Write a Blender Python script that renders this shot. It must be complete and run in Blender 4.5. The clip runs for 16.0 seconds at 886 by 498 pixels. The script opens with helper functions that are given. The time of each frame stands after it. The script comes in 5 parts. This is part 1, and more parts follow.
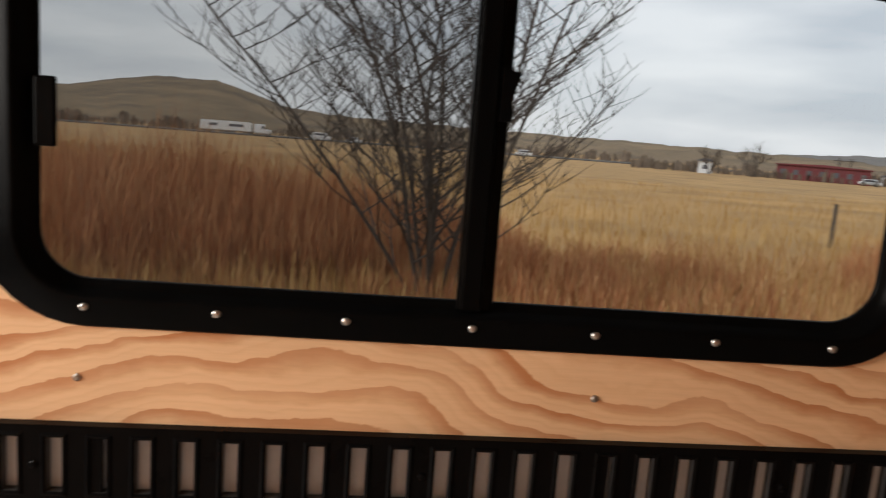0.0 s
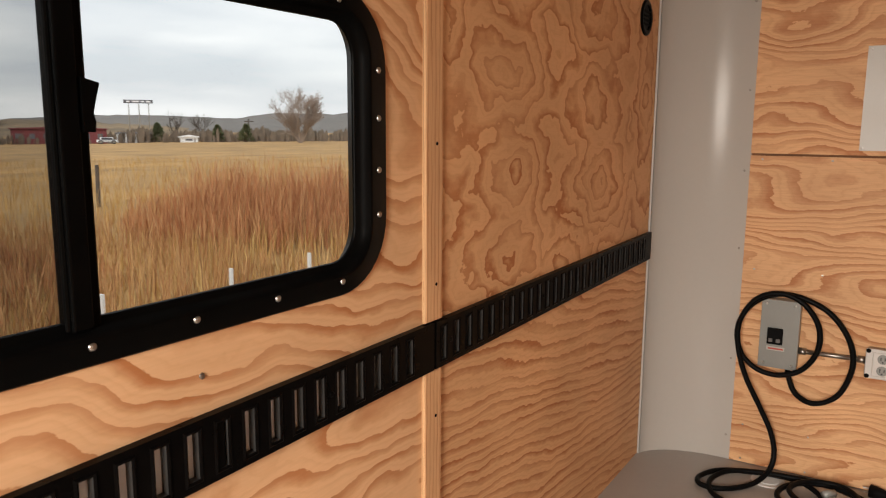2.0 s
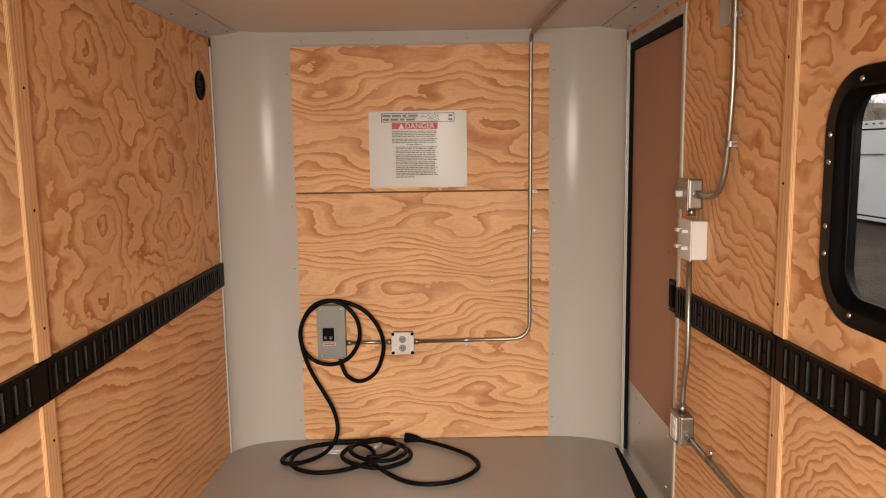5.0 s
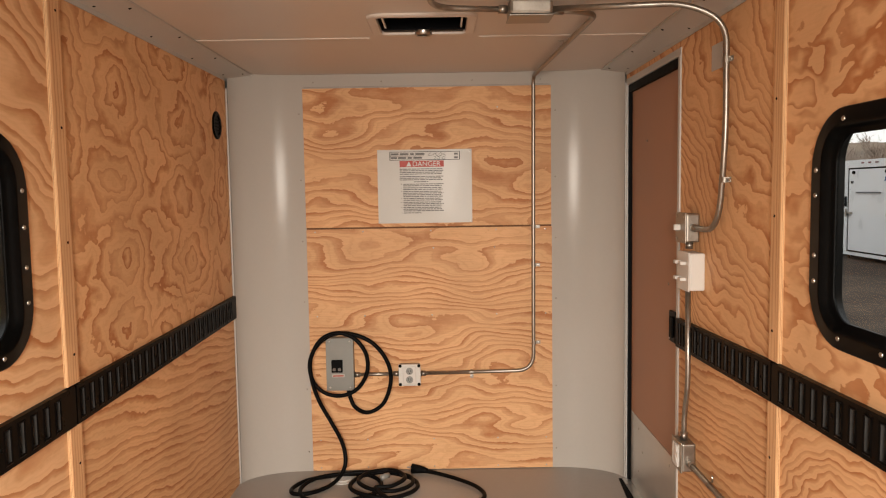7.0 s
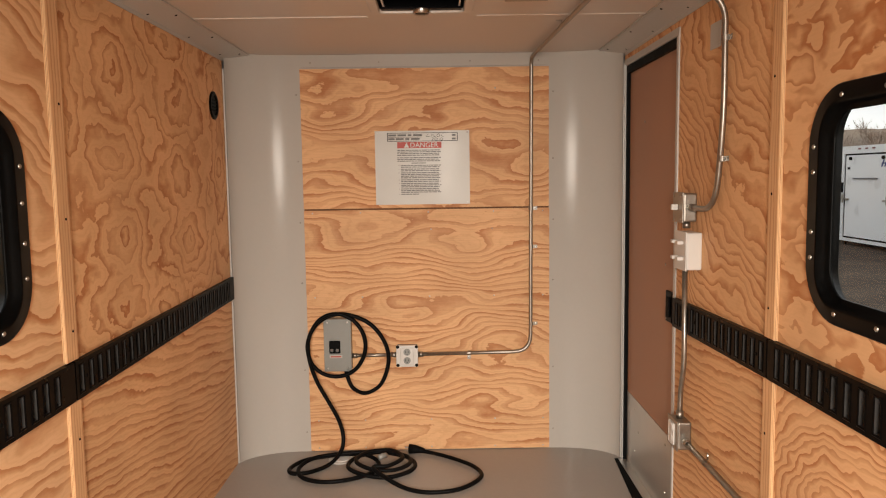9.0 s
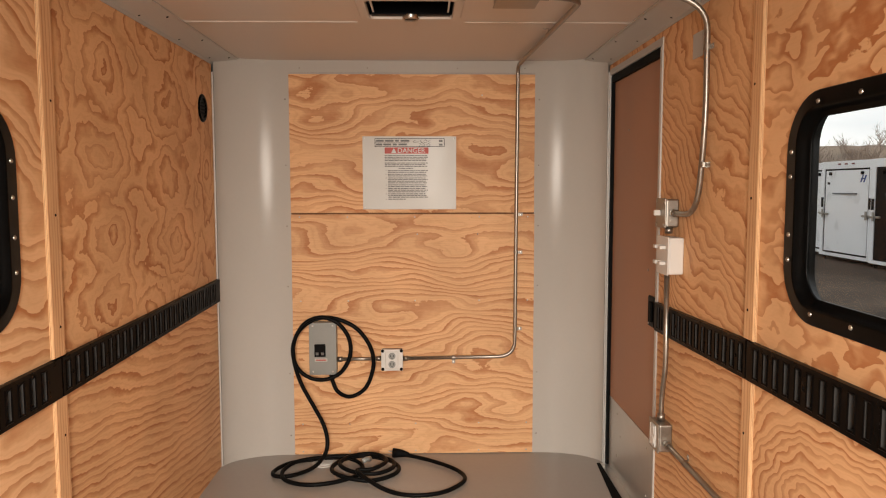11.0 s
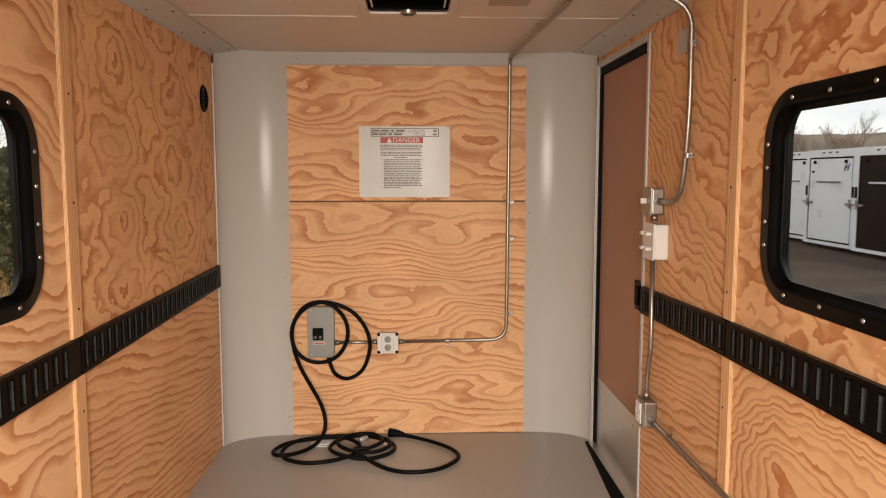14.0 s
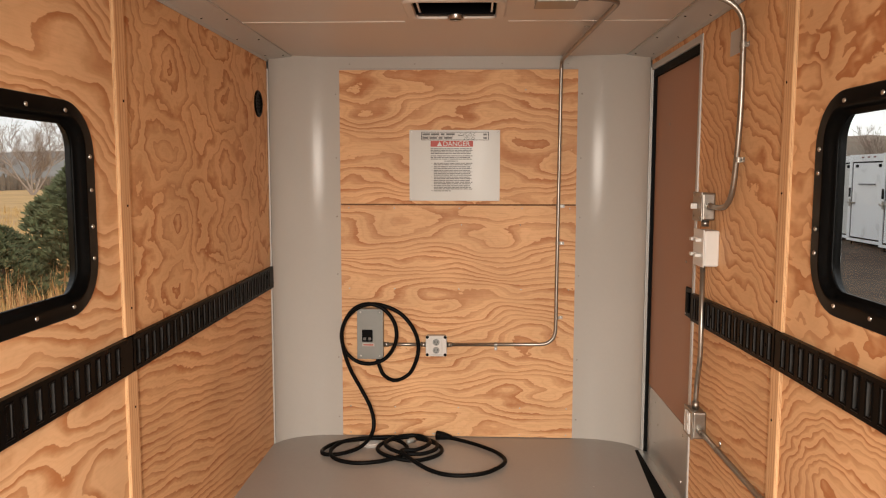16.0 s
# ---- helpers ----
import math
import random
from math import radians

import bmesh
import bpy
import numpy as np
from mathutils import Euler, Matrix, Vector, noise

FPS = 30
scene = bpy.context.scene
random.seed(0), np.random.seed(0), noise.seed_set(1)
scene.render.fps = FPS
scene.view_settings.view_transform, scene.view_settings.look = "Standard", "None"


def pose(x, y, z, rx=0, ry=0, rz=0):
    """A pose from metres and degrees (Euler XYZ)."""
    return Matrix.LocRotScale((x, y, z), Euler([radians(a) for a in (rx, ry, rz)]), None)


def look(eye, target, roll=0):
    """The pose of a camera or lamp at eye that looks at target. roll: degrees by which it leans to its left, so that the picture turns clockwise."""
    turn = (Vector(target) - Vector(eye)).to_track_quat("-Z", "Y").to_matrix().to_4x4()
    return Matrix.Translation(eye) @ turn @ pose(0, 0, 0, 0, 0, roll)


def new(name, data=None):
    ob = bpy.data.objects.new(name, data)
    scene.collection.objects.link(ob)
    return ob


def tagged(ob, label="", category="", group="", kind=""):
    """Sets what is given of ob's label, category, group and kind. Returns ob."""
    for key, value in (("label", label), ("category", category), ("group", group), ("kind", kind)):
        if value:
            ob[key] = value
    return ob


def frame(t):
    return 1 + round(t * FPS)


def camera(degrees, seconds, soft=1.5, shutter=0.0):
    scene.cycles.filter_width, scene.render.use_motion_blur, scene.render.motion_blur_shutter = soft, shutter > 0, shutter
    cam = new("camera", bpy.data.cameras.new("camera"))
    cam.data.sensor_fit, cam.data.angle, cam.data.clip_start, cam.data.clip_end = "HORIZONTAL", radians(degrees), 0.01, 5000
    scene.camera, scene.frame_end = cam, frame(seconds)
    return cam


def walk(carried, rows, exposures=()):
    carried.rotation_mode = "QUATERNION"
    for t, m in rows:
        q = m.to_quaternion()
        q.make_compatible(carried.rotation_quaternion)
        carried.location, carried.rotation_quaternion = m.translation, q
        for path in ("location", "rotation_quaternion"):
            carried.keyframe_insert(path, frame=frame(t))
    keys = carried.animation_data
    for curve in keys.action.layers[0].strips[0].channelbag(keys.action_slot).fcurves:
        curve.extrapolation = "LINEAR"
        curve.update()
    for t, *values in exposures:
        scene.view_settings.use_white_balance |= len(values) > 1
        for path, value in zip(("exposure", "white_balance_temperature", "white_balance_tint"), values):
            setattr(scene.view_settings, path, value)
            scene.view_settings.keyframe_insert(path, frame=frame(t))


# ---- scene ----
cam = camera(61.4, 16.0, soft=1.1, shutter=0.3)
PATH = [
    (0, (0.006, 1.438, 1.283), (-1.965, 1.59, 0.98), 4.4),
    (0.2, (0.003, 1.442, 1.285), (-1.948, 1.781, 1.002), 3.7),
    (0.5, (0.008, 1.377, 1.304), (-1.828, 2.13, 1.047), 3.4),
    (0.8, (0.027, 1.273, 1.307), (-1.622, 2.378, 1.059), 3.5),
    (1, (0.038, 1.21, 1.303), (-1.479, 2.487, 1.041), 3.3),
    (1.2, (0.051, 1.175, 1.309), (-1.353, 2.571, 1.027), 2.7),
    (1.5, (0.028, 1.109, 1.332), (-1.198, 2.653, 0.995), 2.1),
    (1.9, (-0.045, 1.051, 1.302), (-1.129, 2.702, 0.988), 0.5),
    (2, (-0.073, 1.024, 1.313), (-1.124, 2.695, 0.992), 0.4),
    (2.2, (-0.089, 1.013, 1.317), (-1.095, 2.712, 1.002), -0.3),
    (2.5, (-0.044, 1.016, 1.305), (-0.832, 2.833, 1.024), -1.3),
    (2.7, (0.011, 1.018, 1.347), (-0.517, 2.923, 1.04), 0.7),
    (3, (-0.028, 0.913, 1.343), (-0.142, 2.888, 1.052), 0.5),
    (3.5, (-0.013, 0.79, 1.368), (-0.01, 2.768, 1.076), -0.1),
    (4, (0.043, 0.675, 1.392), (0.053, 2.653, 1.098), -0.6),
    (6.5, (0.107, 0.388, 1.418), (0.104, 2.38, 1.244), -0.9),
    (7, (0.065, 0.384, 1.403), (0.066, 2.377, 1.245), -0.9),
    (7.5, (0.015, 0.378, 1.371), (0.042, 2.373, 1.228), -0.8),
    (8, (0.029, 0.379, 1.374), (0.049, 2.372, 1.212), -0.8),
    (8.5, (0.044, 0.38, 1.374), (0.059, 2.372, 1.195), -0.9),
    (9, (0.061, 0.378, 1.38), (0.07, 2.368, 1.185), -0.8),
    (11.5, (0.046, 0.325, 1.348), (0.119, 2.317, 1.185), 0.1),
    (12, (0.031, 0.299, 1.346), (0.133, 2.289, 1.175), 0.1),
    (12.5, (0.007, 0.27, 1.348), (0.136, 2.258, 1.168), 0.1),
    (13, (-0.015, 0.247, 1.345), (0.129, 2.234, 1.163), 0.1),
    (13.5, (-0.025, 0.229, 1.341), (0.113, 2.216, 1.157), 0.2),
    (14, (0.019, 0.225, 1.359), (0.102, 2.213, 1.16), 0.0),
    (14.5, (0.063, 0.223, 1.371), (0.086, 2.213, 1.165), -0.1),
    (15, (0.082, 0.223, 1.378), (0.061, 2.212, 1.171), -0.1),
    (15.5, (0.079, 0.225, 1.374), (0.029, 2.214, 1.172), -0.0),
    (16, (0.075, 0.223, 1.367), (-0.003, 2.212, 1.173), 0.1),
]
walk(cam, [(t, look(eye, target, roll)) for t, eye, target, roll in PATH], [(0, -0.84, 6150, 10), (0.5, -0.88, 6200, 10), (1.0, -0.60, 6220, 10), (1.5, -0.50, 6270, 10), (2.0, -0.47, 6420, 10), (2.5, -0.63, 6600, 10), (2.95, -0.66, 6800, 10), (3.6, -0.29, 6750, 10), (4.2, -0.28, 6700, 10), (9, -0.26, 6640, 10), (14, -0.26, 6560, 10), (16, -0.26, 6560, 10)])

# ---- world, sun, exposure ----
world = bpy.data.worlds.new("world")
scene.world = world
world.use_nodes = True
wn, wl = world.node_tree.nodes, world.node_tree.links
wn.clear()
SUN_EL, SUN_ROT = radians(32), radians(150)
w_out = wn.new("ShaderNodeOutputWorld")
w_bg = wn.new("ShaderNodeBackground")
w_sky = wn.new("ShaderNodeTexSky")
w_sky.sky_type, w_sky.sun_disc = "NISHITA", False
w_sky.sun_elevation, w_sky.sun_rotation = SUN_EL, SUN_ROT
w_sky.air_density, w_sky.dust_density = 1.0, 3.0
# a broken layer of thin grey cloud over the whole sky
w_co = wn.new("ShaderNodeTexCoord")
w_map = wn.new("ShaderNodeMapping")
w_map.inputs["Scale"].default_value = (1.0, 1.0, 5.5)
w_noise = wn.new("ShaderNodeTexNoise")
w_noise.inputs["Scale"].default_value, w_noise.inputs["Detail"].default_value = 2.3, 6
w_ramp = wn.new("ShaderNodeValToRGB")
w_ramp.color_ramp.elements[0].position, w_ramp.color_ramp.elements[1].position = 0.36, 0.62
w_ramp.color_ramp.elements[0].color, w_ramp.color_ramp.elements[1].color = (10.8, 11.1, 11.4, 1), (16.2, 15.9, 15.4, 1)
w_mix = wn.new("ShaderNodeMixRGB")
w_mix.inputs["Fac"].default_value = 0.8
wl.new(w_co.outputs["Generated"], w_map.inputs["Vector"])
wl.new(w_map.outputs["Vector"], w_noise.inputs["Vector"])
wl.new(w_noise.outputs["Fac"], w_ramp.inputs["Fac"])
wl.new(w_sky.outputs["Color"], w_mix.inputs["Color1"])
wl.new(w_ramp.outputs["Color"], w_mix.inputs["Color2"])
wl.new(w_mix.outputs["Color"], w_bg.inputs["Color"])
w_bg.inputs["Strength"].default_value = 0.114
wl.new(w_bg.outputs["Background"], w_out.inputs["Surface"])

sun = new("sun", bpy.data.lights.new("sun", "SUN"))
sun.data.energy, sun.data.angle, sun.data.color = 2.4, radians(12), (1.0, 0.95, 0.88)
sun.rotation_euler = Euler((radians(90) - SUN_EL, 0, radians(180) - SUN_ROT))

# the sky's light through the open rear doorway
rear = new("rear_doorway_light", bpy.data.lights.new("rear_doorway_light", "AREA"))
rear.data.shape, rear.data.size, rear.data.size_y = "RECTANGLE", 0.75, 0.75
rear.data.energy, rear.data.color = 68.0, (1.0, 0.905, 0.80)
rear.data.spread = radians(98)
rear.matrix_world = look((0, -0.83, 1.52), (0, 1.90, 0.0))

# ---- numbers of the plan ----
XW = 0.935            # side walls, plywood face
YF = 4.04             # front wall, plywood face
YR = -0.85            # rear door opening
ZC = 1.968            # ceiling
GROUND = -0.6


# ---- mesh helpers ----
def mesh_of(name, bm, material=None, smooth=False):
    me = bpy.data.meshes.new(name)
    bmesh.ops.recalc_face_normals(bm, faces=bm.faces[:])
    bm.to_mesh(me)
    bm.free()
    if material:
        me.materials.append(material)
    if smooth:
        for p in me.polygons:
            p.use_smooth = True
    return me


def thing(name, label, category, loc=(0, 0, 0), group="", kind=""):
    ob = new(name)
    ob.location = loc
    return tagged(ob, label, category, group, kind)


def part(name, bm, material, parent=None, label="", smooth=False):
    ob = new(name, mesh_of(name, bm, material, smooth))
    if parent is not None:
        ob.parent = parent
        if parent.parent is None:
            ob.matrix_parent_inverse = Matrix.Translation(-parent.location)
    if label:
        tagged(ob, label)
    return ob


def box(bm, x0, x1, y0, y1, z0, z1, bevel=0.0, seg=2):
    vs = [bm.verts.new((x, y, z)) for x in (x0, x1) for y in (y0, y1) for z in (z0, z1)]
    fs = []
    for q in ((0, 1, 3, 2), (4, 6, 7, 5), (0, 4, 5, 1), (2, 3, 7, 6), (0, 2, 6, 4), (1, 5, 7, 3)):
        fs.append(bm.faces.new([vs[i] for i in q]))
    if bevel:
        bmesh.ops.recalc_face_normals(bm, faces=fs)
        es = list({e for f in fs for e in f.edges})
        bmesh.ops.bevel(bm, geom=es, offset=bevel, segments=seg, affect="EDGES", profile=0.5)
    return bm


def boxed(*a, **k):
    return box(bmesh.new(), *a, **k)


def tube(bm, pts, r, seg=8, closed_ends=True, taper=None):
    """A round bar along a list of points, with parallel frames."""
    pts = [Vector(p) for p in pts]
    n = len(pts)
    rings = []
    up = None
    for i, p in enumerate(pts):
        d = (pts[min(i + 1, n - 1)] - pts[max(i - 1, 0)]).normalized()
        if up is None:
            up = d.orthogonal().normalized()
        up = (up - d * up.dot(d)).normalized()
        side = d.cross(up)
        rr = r if taper is None else r + (taper - r) * i / (n - 1)
        rings.append([bm.verts.new(p + (up * math.cos(2 * math.pi * k / seg) + side * math.sin(2 * math.pi * k / seg)) * rr) for k in range(seg)])
    for a, b in zip(rings, rings[1:]):
        for k in range(seg):
            bm.faces.new((a[k], a[(k + 1) % seg], b[(k + 1) % seg], b[k]))
    if closed_ends:
        bm.faces.new(rings[0][::-1])
        bm.faces.new(rings[-1])
    return bm


def smooth_path(pts, steps=8):
    """A Catmull-Rom line through the points."""
    p = [Vector(q) for q in pts]
    p = [2 * p[0] - p[1]] + p + [2 * p[-1] - p[-2]]
    out = []
    for i in range(1, len(p) - 2):
        for s in range(steps):
            t = s / steps
            out.append(0.5 * ((2 * p[i]) + (p[i + 1] - p[i - 1]) * t + (2 * p[i - 1] - 5 * p[i] + 4 * p[i + 1] - p[i + 2]) * t * t + (3 * p[i] - p[i - 1] - 3 * p[i + 1] + p[i + 2]) * t ** 3))
    return out + [p[-2]]


def bent(pts, radius, steps=6):
    """A line of straight runs with rounded bends, as bent pipe has."""
    p = [Vector(q) for q in pts]
    out = [p[0]]
    for i in range(1, len(p) - 1):
        a, b = (p[i - 1] - p[i]), (p[i + 1] - p[i])
        r = min(radius, a.length * 0.49, b.length * 0.49)
        a, b = p[i] + a.normalized() * r, p[i] + b.normalized() * r
        for s in range(steps + 1):
            t = s / steps
            out.append(a * (1 - t) ** 2 + p[i] * 2 * t * (1 - t) + b * t * t)
    return out + [p[-1]]


def rounded(w, h, r, n=7):
    """A rounded rectangle of half sizes w, h, as (u, v) pairs."""
    out = []
    for cx, cy, a0 in ((w - r, h - r, 0), (-w + r, h - r, 90), (-w + r, -h + r, 180), (w - r, -h + r, 270)):
        for k in range(n + 1):
            a = radians(a0 + 90 * k / n)
            out.append((cx + r * math.cos(a), cy + r * math.sin(a)))
    return out


def loft(bm, loops, closed=False):
    rows = [[bm.verts.new(p) for p in loop] for loop in loops]
    pairs = list(zip(rows, rows[1:])) + ([(rows[-1], rows[0])] if closed else [])
    for a, b in pairs:
        n = len(a)
        for k in range(n):
            bm.faces.new((a[k], a[(k + 1) % n], b[(k + 1) % n], b[k]))
    return rows


def dome(bm, c, axis, r, h, seg=10):
    """A low round screw head at c, that rises along axis."""
    c, axis = Vector(c), Vector(axis).normalized()
    u = axis.orthogonal().normalized()
    v = axis.cross(u)
    prev = None
    for f, g in ((1.0, 0.0), (0.92, 0.45), (0.6, 0.85)):
        ring = [bm.verts.new(c + (u * math.cos(2 * math.pi * k / seg) + v * math.sin(2 * math.pi * k / seg)) * r * f + axis * h * g) for k in range(seg)]
        if prev:
            for k in range(seg):
                bm.faces.new((prev[k], prev[(k + 1) % seg], ring[(k + 1) % seg], ring[k]))
        prev = ring
    top = bm.verts.new(c + axis * h)
    for k in range(seg):
        bm.faces.new((prev[k], prev[(k + 1) % seg], top))
    return bm


def disc(bm, c, axis, r, h, seg=24):
    c, axis = Vector(c), Vector(axis).normalized()
    u = axis.orthogonal().normalized()
    v = axis.cross(u)
    rings = [[bm.verts.new(c + (u * math.cos(2 * math.pi * k / seg) + v * math.sin(2 * math.pi * k / seg)) * r + axis * d) for k in range(seg)] for d in (0, h)]
    for k in range(seg):
        bm.faces.new((rings[0][k], rings[0][(k + 1) % seg], rings[1][(k + 1) % seg], rings[1][k]))
    bm.faces.new(rings[0][::-1])
    bm.faces.new(rings[1])
    return bm


# ---- materials ----
def nodes_of(name):
    m = bpy.data.materials.new(name)
    m.use_nodes = True
    nt = m.node_tree
    return m, nt.nodes, nt.links, nt.nodes["Principled BSDF"]


def ramp(nd, stops):
    r = nd.new("ShaderNodeValToRGB")
    e = r.color_ramp.elements
    while len(e) < len(stops):
        e.new(0.5)
    for q, (pos, col) in zip(e, stops):
        q.position, q.color = pos, (*col, 1)
    return r


def plain(name, color, rough=0.5, metal=0.0, vary=0.12, scale=9.0, bump=0.05, fine=160.0, coat=0.0, rvary=0.1):
    """A surface of one colour with stains at two scales, uneven gloss and fine relief."""
    m, nd, ln, bs = nodes_of(name)
    co = nd.new("ShaderNodeTexCoord")
    big = nd.new("ShaderNodeTexNoise")
    big.inputs["Scale"].default_value, big.inputs["Detail"].default_value = scale, 6
    small = nd.new("ShaderNodeTexNoise")
    small.inputs["Scale"].default_value, small.inputs["Detail"].default_value = fine, 3
    for t in (big, small):
        ln.new(co.outputs["Object"], t.inputs["Vector"])
    add = nd.new("ShaderNodeMath")
    add.operation = "MULTIPLY_ADD"
    add.inputs[1].default_value = 0.35
    ln.new(small.outputs["Fac"], add.inputs[0])
    ln.new(big.outputs["Fac"], add.inputs[2])
    c = Vector(color)
    r = ramp(nd, ((0.35, tuple(c * (1 - vary))), (0.95, tuple(min(1, q * (1 + vary)) for q in c))))
    ln.new(add.outputs[0], r.inputs["Fac"])
    ln.new(r.outputs["Color"], bs.inputs["Base Color"])
    rr = nd.new("ShaderNodeMapRange")
    rr.inputs["To Min"].default_value, rr.inputs["To Max"].default_value = max(0.03, rough - rvary), min(1, rough + rvary)
    ln.new(big.outputs["Fac"], rr.inputs["Value"])
    ln.new(rr.outputs["Result"], bs.inputs["Roughness"])
    bs.inputs["Metallic"].default_value = metal
    if max(color) < 0.02:
        bs.inputs["Specular IOR Level"].default_value = 0.045
    bs.inputs["Coat Weight"].default_value = coat
    if bump:
        b = nd.new("ShaderNodeBump")
        b.inputs["Strength"].default_value, b.inputs["Distance"].default_value = bump, 0.002
        ln.new(add.outputs[0], b.inputs["Height"])
        ln.new(b.outputs["Normal"], bs.inputs["Normal"])
    return m


def plywood(name, plane, light, dark, seed=0.0, slope=(0.0, 0.0), waves=(), knots=(), bands=1.0, ragged=0.25, fill=0.45, lines=0.3, warp=0.02, ruled=0.25):
    """Rotary-cut fir plywood: the rings of the log show as contours of a slow height field over the sheet.
    plane: the two world axes of the sheet; slope: steady rise of the field along them; waves: (scale, scale, height, detail) of soft noise;
    knots: (place, place, radius, radius) of the eyes in the figure, round which the rings close, bands of them to a radius;
    fill: share of the dark late wood; lines: strength of the close secondary rings; ruled: strength of the fine straight fibres."""
    m, nd, ln, bs = nodes_of(name)

    def math_(op, *args):
        n = nd.new("ShaderNodeMath")
        n.operation = op
        for k, v in enumerate(args):
            if isinstance(v, (int, float)):
                n.inputs[k].default_value = v
            else:
                ln.new(v, n.inputs[k])
        return n.outputs[0]

    def vec(op, a_, b_, out="Vector"):
        n = nd.new("ShaderNodeVectorMath")
        n.operation = op
        for k, v in enumerate((a_, b_)):
            if v is None:
                continue
            if isinstance(v, tuple):
                n.inputs[k].default_value = v
            else:
                ln.new(v, n.inputs[k])
        return n.outputs[out]

    def soft(p, detail, rough=0.45, out="Fac"):
        n = nd.new("ShaderNodeTexNoise")
        n.inputs["Scale"].default_value, n.inputs["Detail"].default_value, n.inputs["Roughness"].default_value = 1.0, detail, rough
        ln.new(p, n.inputs["Vector"])
        return n.outputs[out]

    co = nd.new("ShaderNodeTexCoord")
    sep = nd.new("ShaderNodeSeparateXYZ")
    ln.new(co.outputs["Object"], sep.inputs[0])
    com = nd.new("ShaderNodeCombineXYZ")
    ln.new(sep.outputs["XYZ".index(plane[0].upper())], com.inputs[0])
    ln.new(sep.outputs["XYZ".index(plane[1].upper())], com.inputs[1])
    flat = com.outputs[0]
    wob = vec("SUBTRACT", soft(vec("ADD", vec("MULTIPLY", flat, (9.0, 13.0, 0)), (seed, seed, seed)), 2, 0.5, "Color"), (0.5, 0.5, 0.5))
    p = vec("ADD", flat, vec("MULTIPLY", wob, (warp * 4, warp * 4, 0)))
    h = vec("DOT_PRODUCT", p, (slope[0], slope[1], 0.0), "Value")
    for k, (su, sv, amp, detail) in enumerate(waves):
        q = vec("ADD", vec("MULTIPLY", p, (su, sv, 0)), (seed * 1.7 + k * 5, seed + k * 3, seed * 0.6))
        h = math_("MULTIPLY_ADD", soft(q, detail), amp, h)
    near = None
    for u, v, ru, rv in knots:
        d = vec("LENGTH", vec("MULTIPLY", vec("SUBTRACT", p, (u, v, 0.0)), (1 / ru, 1 / rv, 0.0)), None, "Value")
        near = d if near is None else math_("SMOOTH_MIN", near, d, 0.22)
    if near is not None:
        h = math_("MULTIPLY_ADD", near, bands, h)
    edge = soft(vec("ADD", vec("MULTIPLY", flat, (38, 60, 0)), (seed, 0, seed)), 4, 0.55)
    h = math_("MULTIPLY_ADD", edge, ragged, h)
    # no two rings are alike in strength
    lift = nd.new("ShaderNodeCombineXYZ")
    ln.new(math_("MULTIPLY", math_("FLOOR", h), 7.31), lift.inputs[2])
    strong = nd.new("ShaderNodeMapRange")
    strong.inputs["From Min"].default_value, strong.inputs["From Max"].default_value = 0.3, 0.62
    strong.inputs["To Min"].default_value, strong.inputs["To Max"].default_value = 0.3, 1.0
    ln.new(soft(vec("ADD", vec("MULTIPLY", flat, (3.5, 3.5, 0)), lift.outputs[0]), 2), strong.inputs["Value"])
    power = strong.outputs["Result"]
    r = ramp(nd, ((0.0, (0, 0, 0)), (0.94 - fill * 1.1, (0.04, 0.04, 0.04)), (0.965 - fill * 0.7, (0.55, 0.55, 0.55)), (0.97 - fill * 0.3, (1, 1, 1)), (0.965, (1, 1, 1)), (0.995, (0, 0, 0))))
    ln.new(math_("FRACT", h), r.inputs["Fac"])
    body = nd.new("ShaderNodeMixRGB")
    body.inputs["Color1"].default_value, body.inputs["Color2"].default_value = (*light, 1), (*dark, 1)
    ln.new(math_("MULTIPLY", r.outputs["Color"], power), body.inputs["Fac"])
    # close secondary rings between the broad ones
    rl = ramp(nd, ((0.0, (1, 1, 1)), (0.5, (1, 1, 1)), (0.88, (0.80, 0.70, 0.60)), (1.0, (1, 1, 1))))
    ln.new(math_("FRACT", math_("MULTIPLY", h, 3.0)), rl.inputs["Fac"])
    # fibres along the first axis, and slow tone
    fine = soft(vec("MULTIPLY", flat, (11, 190, 0)), 5, 0.55)
    rf = ramp(nd, ((0.3, (0.68, 0.62, 0.56)), (0.62, (1.05, 1.05, 1.05))))
    ln.new(fine, rf.inputs["Fac"])
    tone = soft(vec("ADD", vec("MULTIPLY", flat, (2.6, 3.2, 0)), (seed, seed * 2, 0)), 3)
    rt = ramp(nd, ((0.3, (0.84, 0.80, 0.77)), (0.7, (1.07, 1.05, 1.03))))
    ln.new(tone, rt.inputs["Fac"])
    col = body.outputs["Color"]
    for fac, src in ((lines, rl), (ruled, rf), (0.8, rt)):
        mx = nd.new("ShaderNodeMixRGB")
        mx.blend_type, mx.inputs["Fac"].default_value = "MULTIPLY", fac
        ln.new(col, mx.inputs["Color1"])
        ln.new(src.outputs["Color"], mx.inputs["Color2"])
        col = mx.outputs["Color"]
    ln.new(col, bs.inputs["Base Color"])
    bs.inputs["Roughness"].default_value = 0.58
    bs.inputs["Specular IOR Level"].default_value = 0.3
    bp = nd.new("ShaderNodeBump")
    bp.inputs["Strength"].default_value, bp.inputs["Distance"].default_value = 0.12, 0.002
    ln.new(fine, bp.inputs["Height"])
    ln.new(bp.outputs["Normal"], bs.inputs["Normal"])
    return m


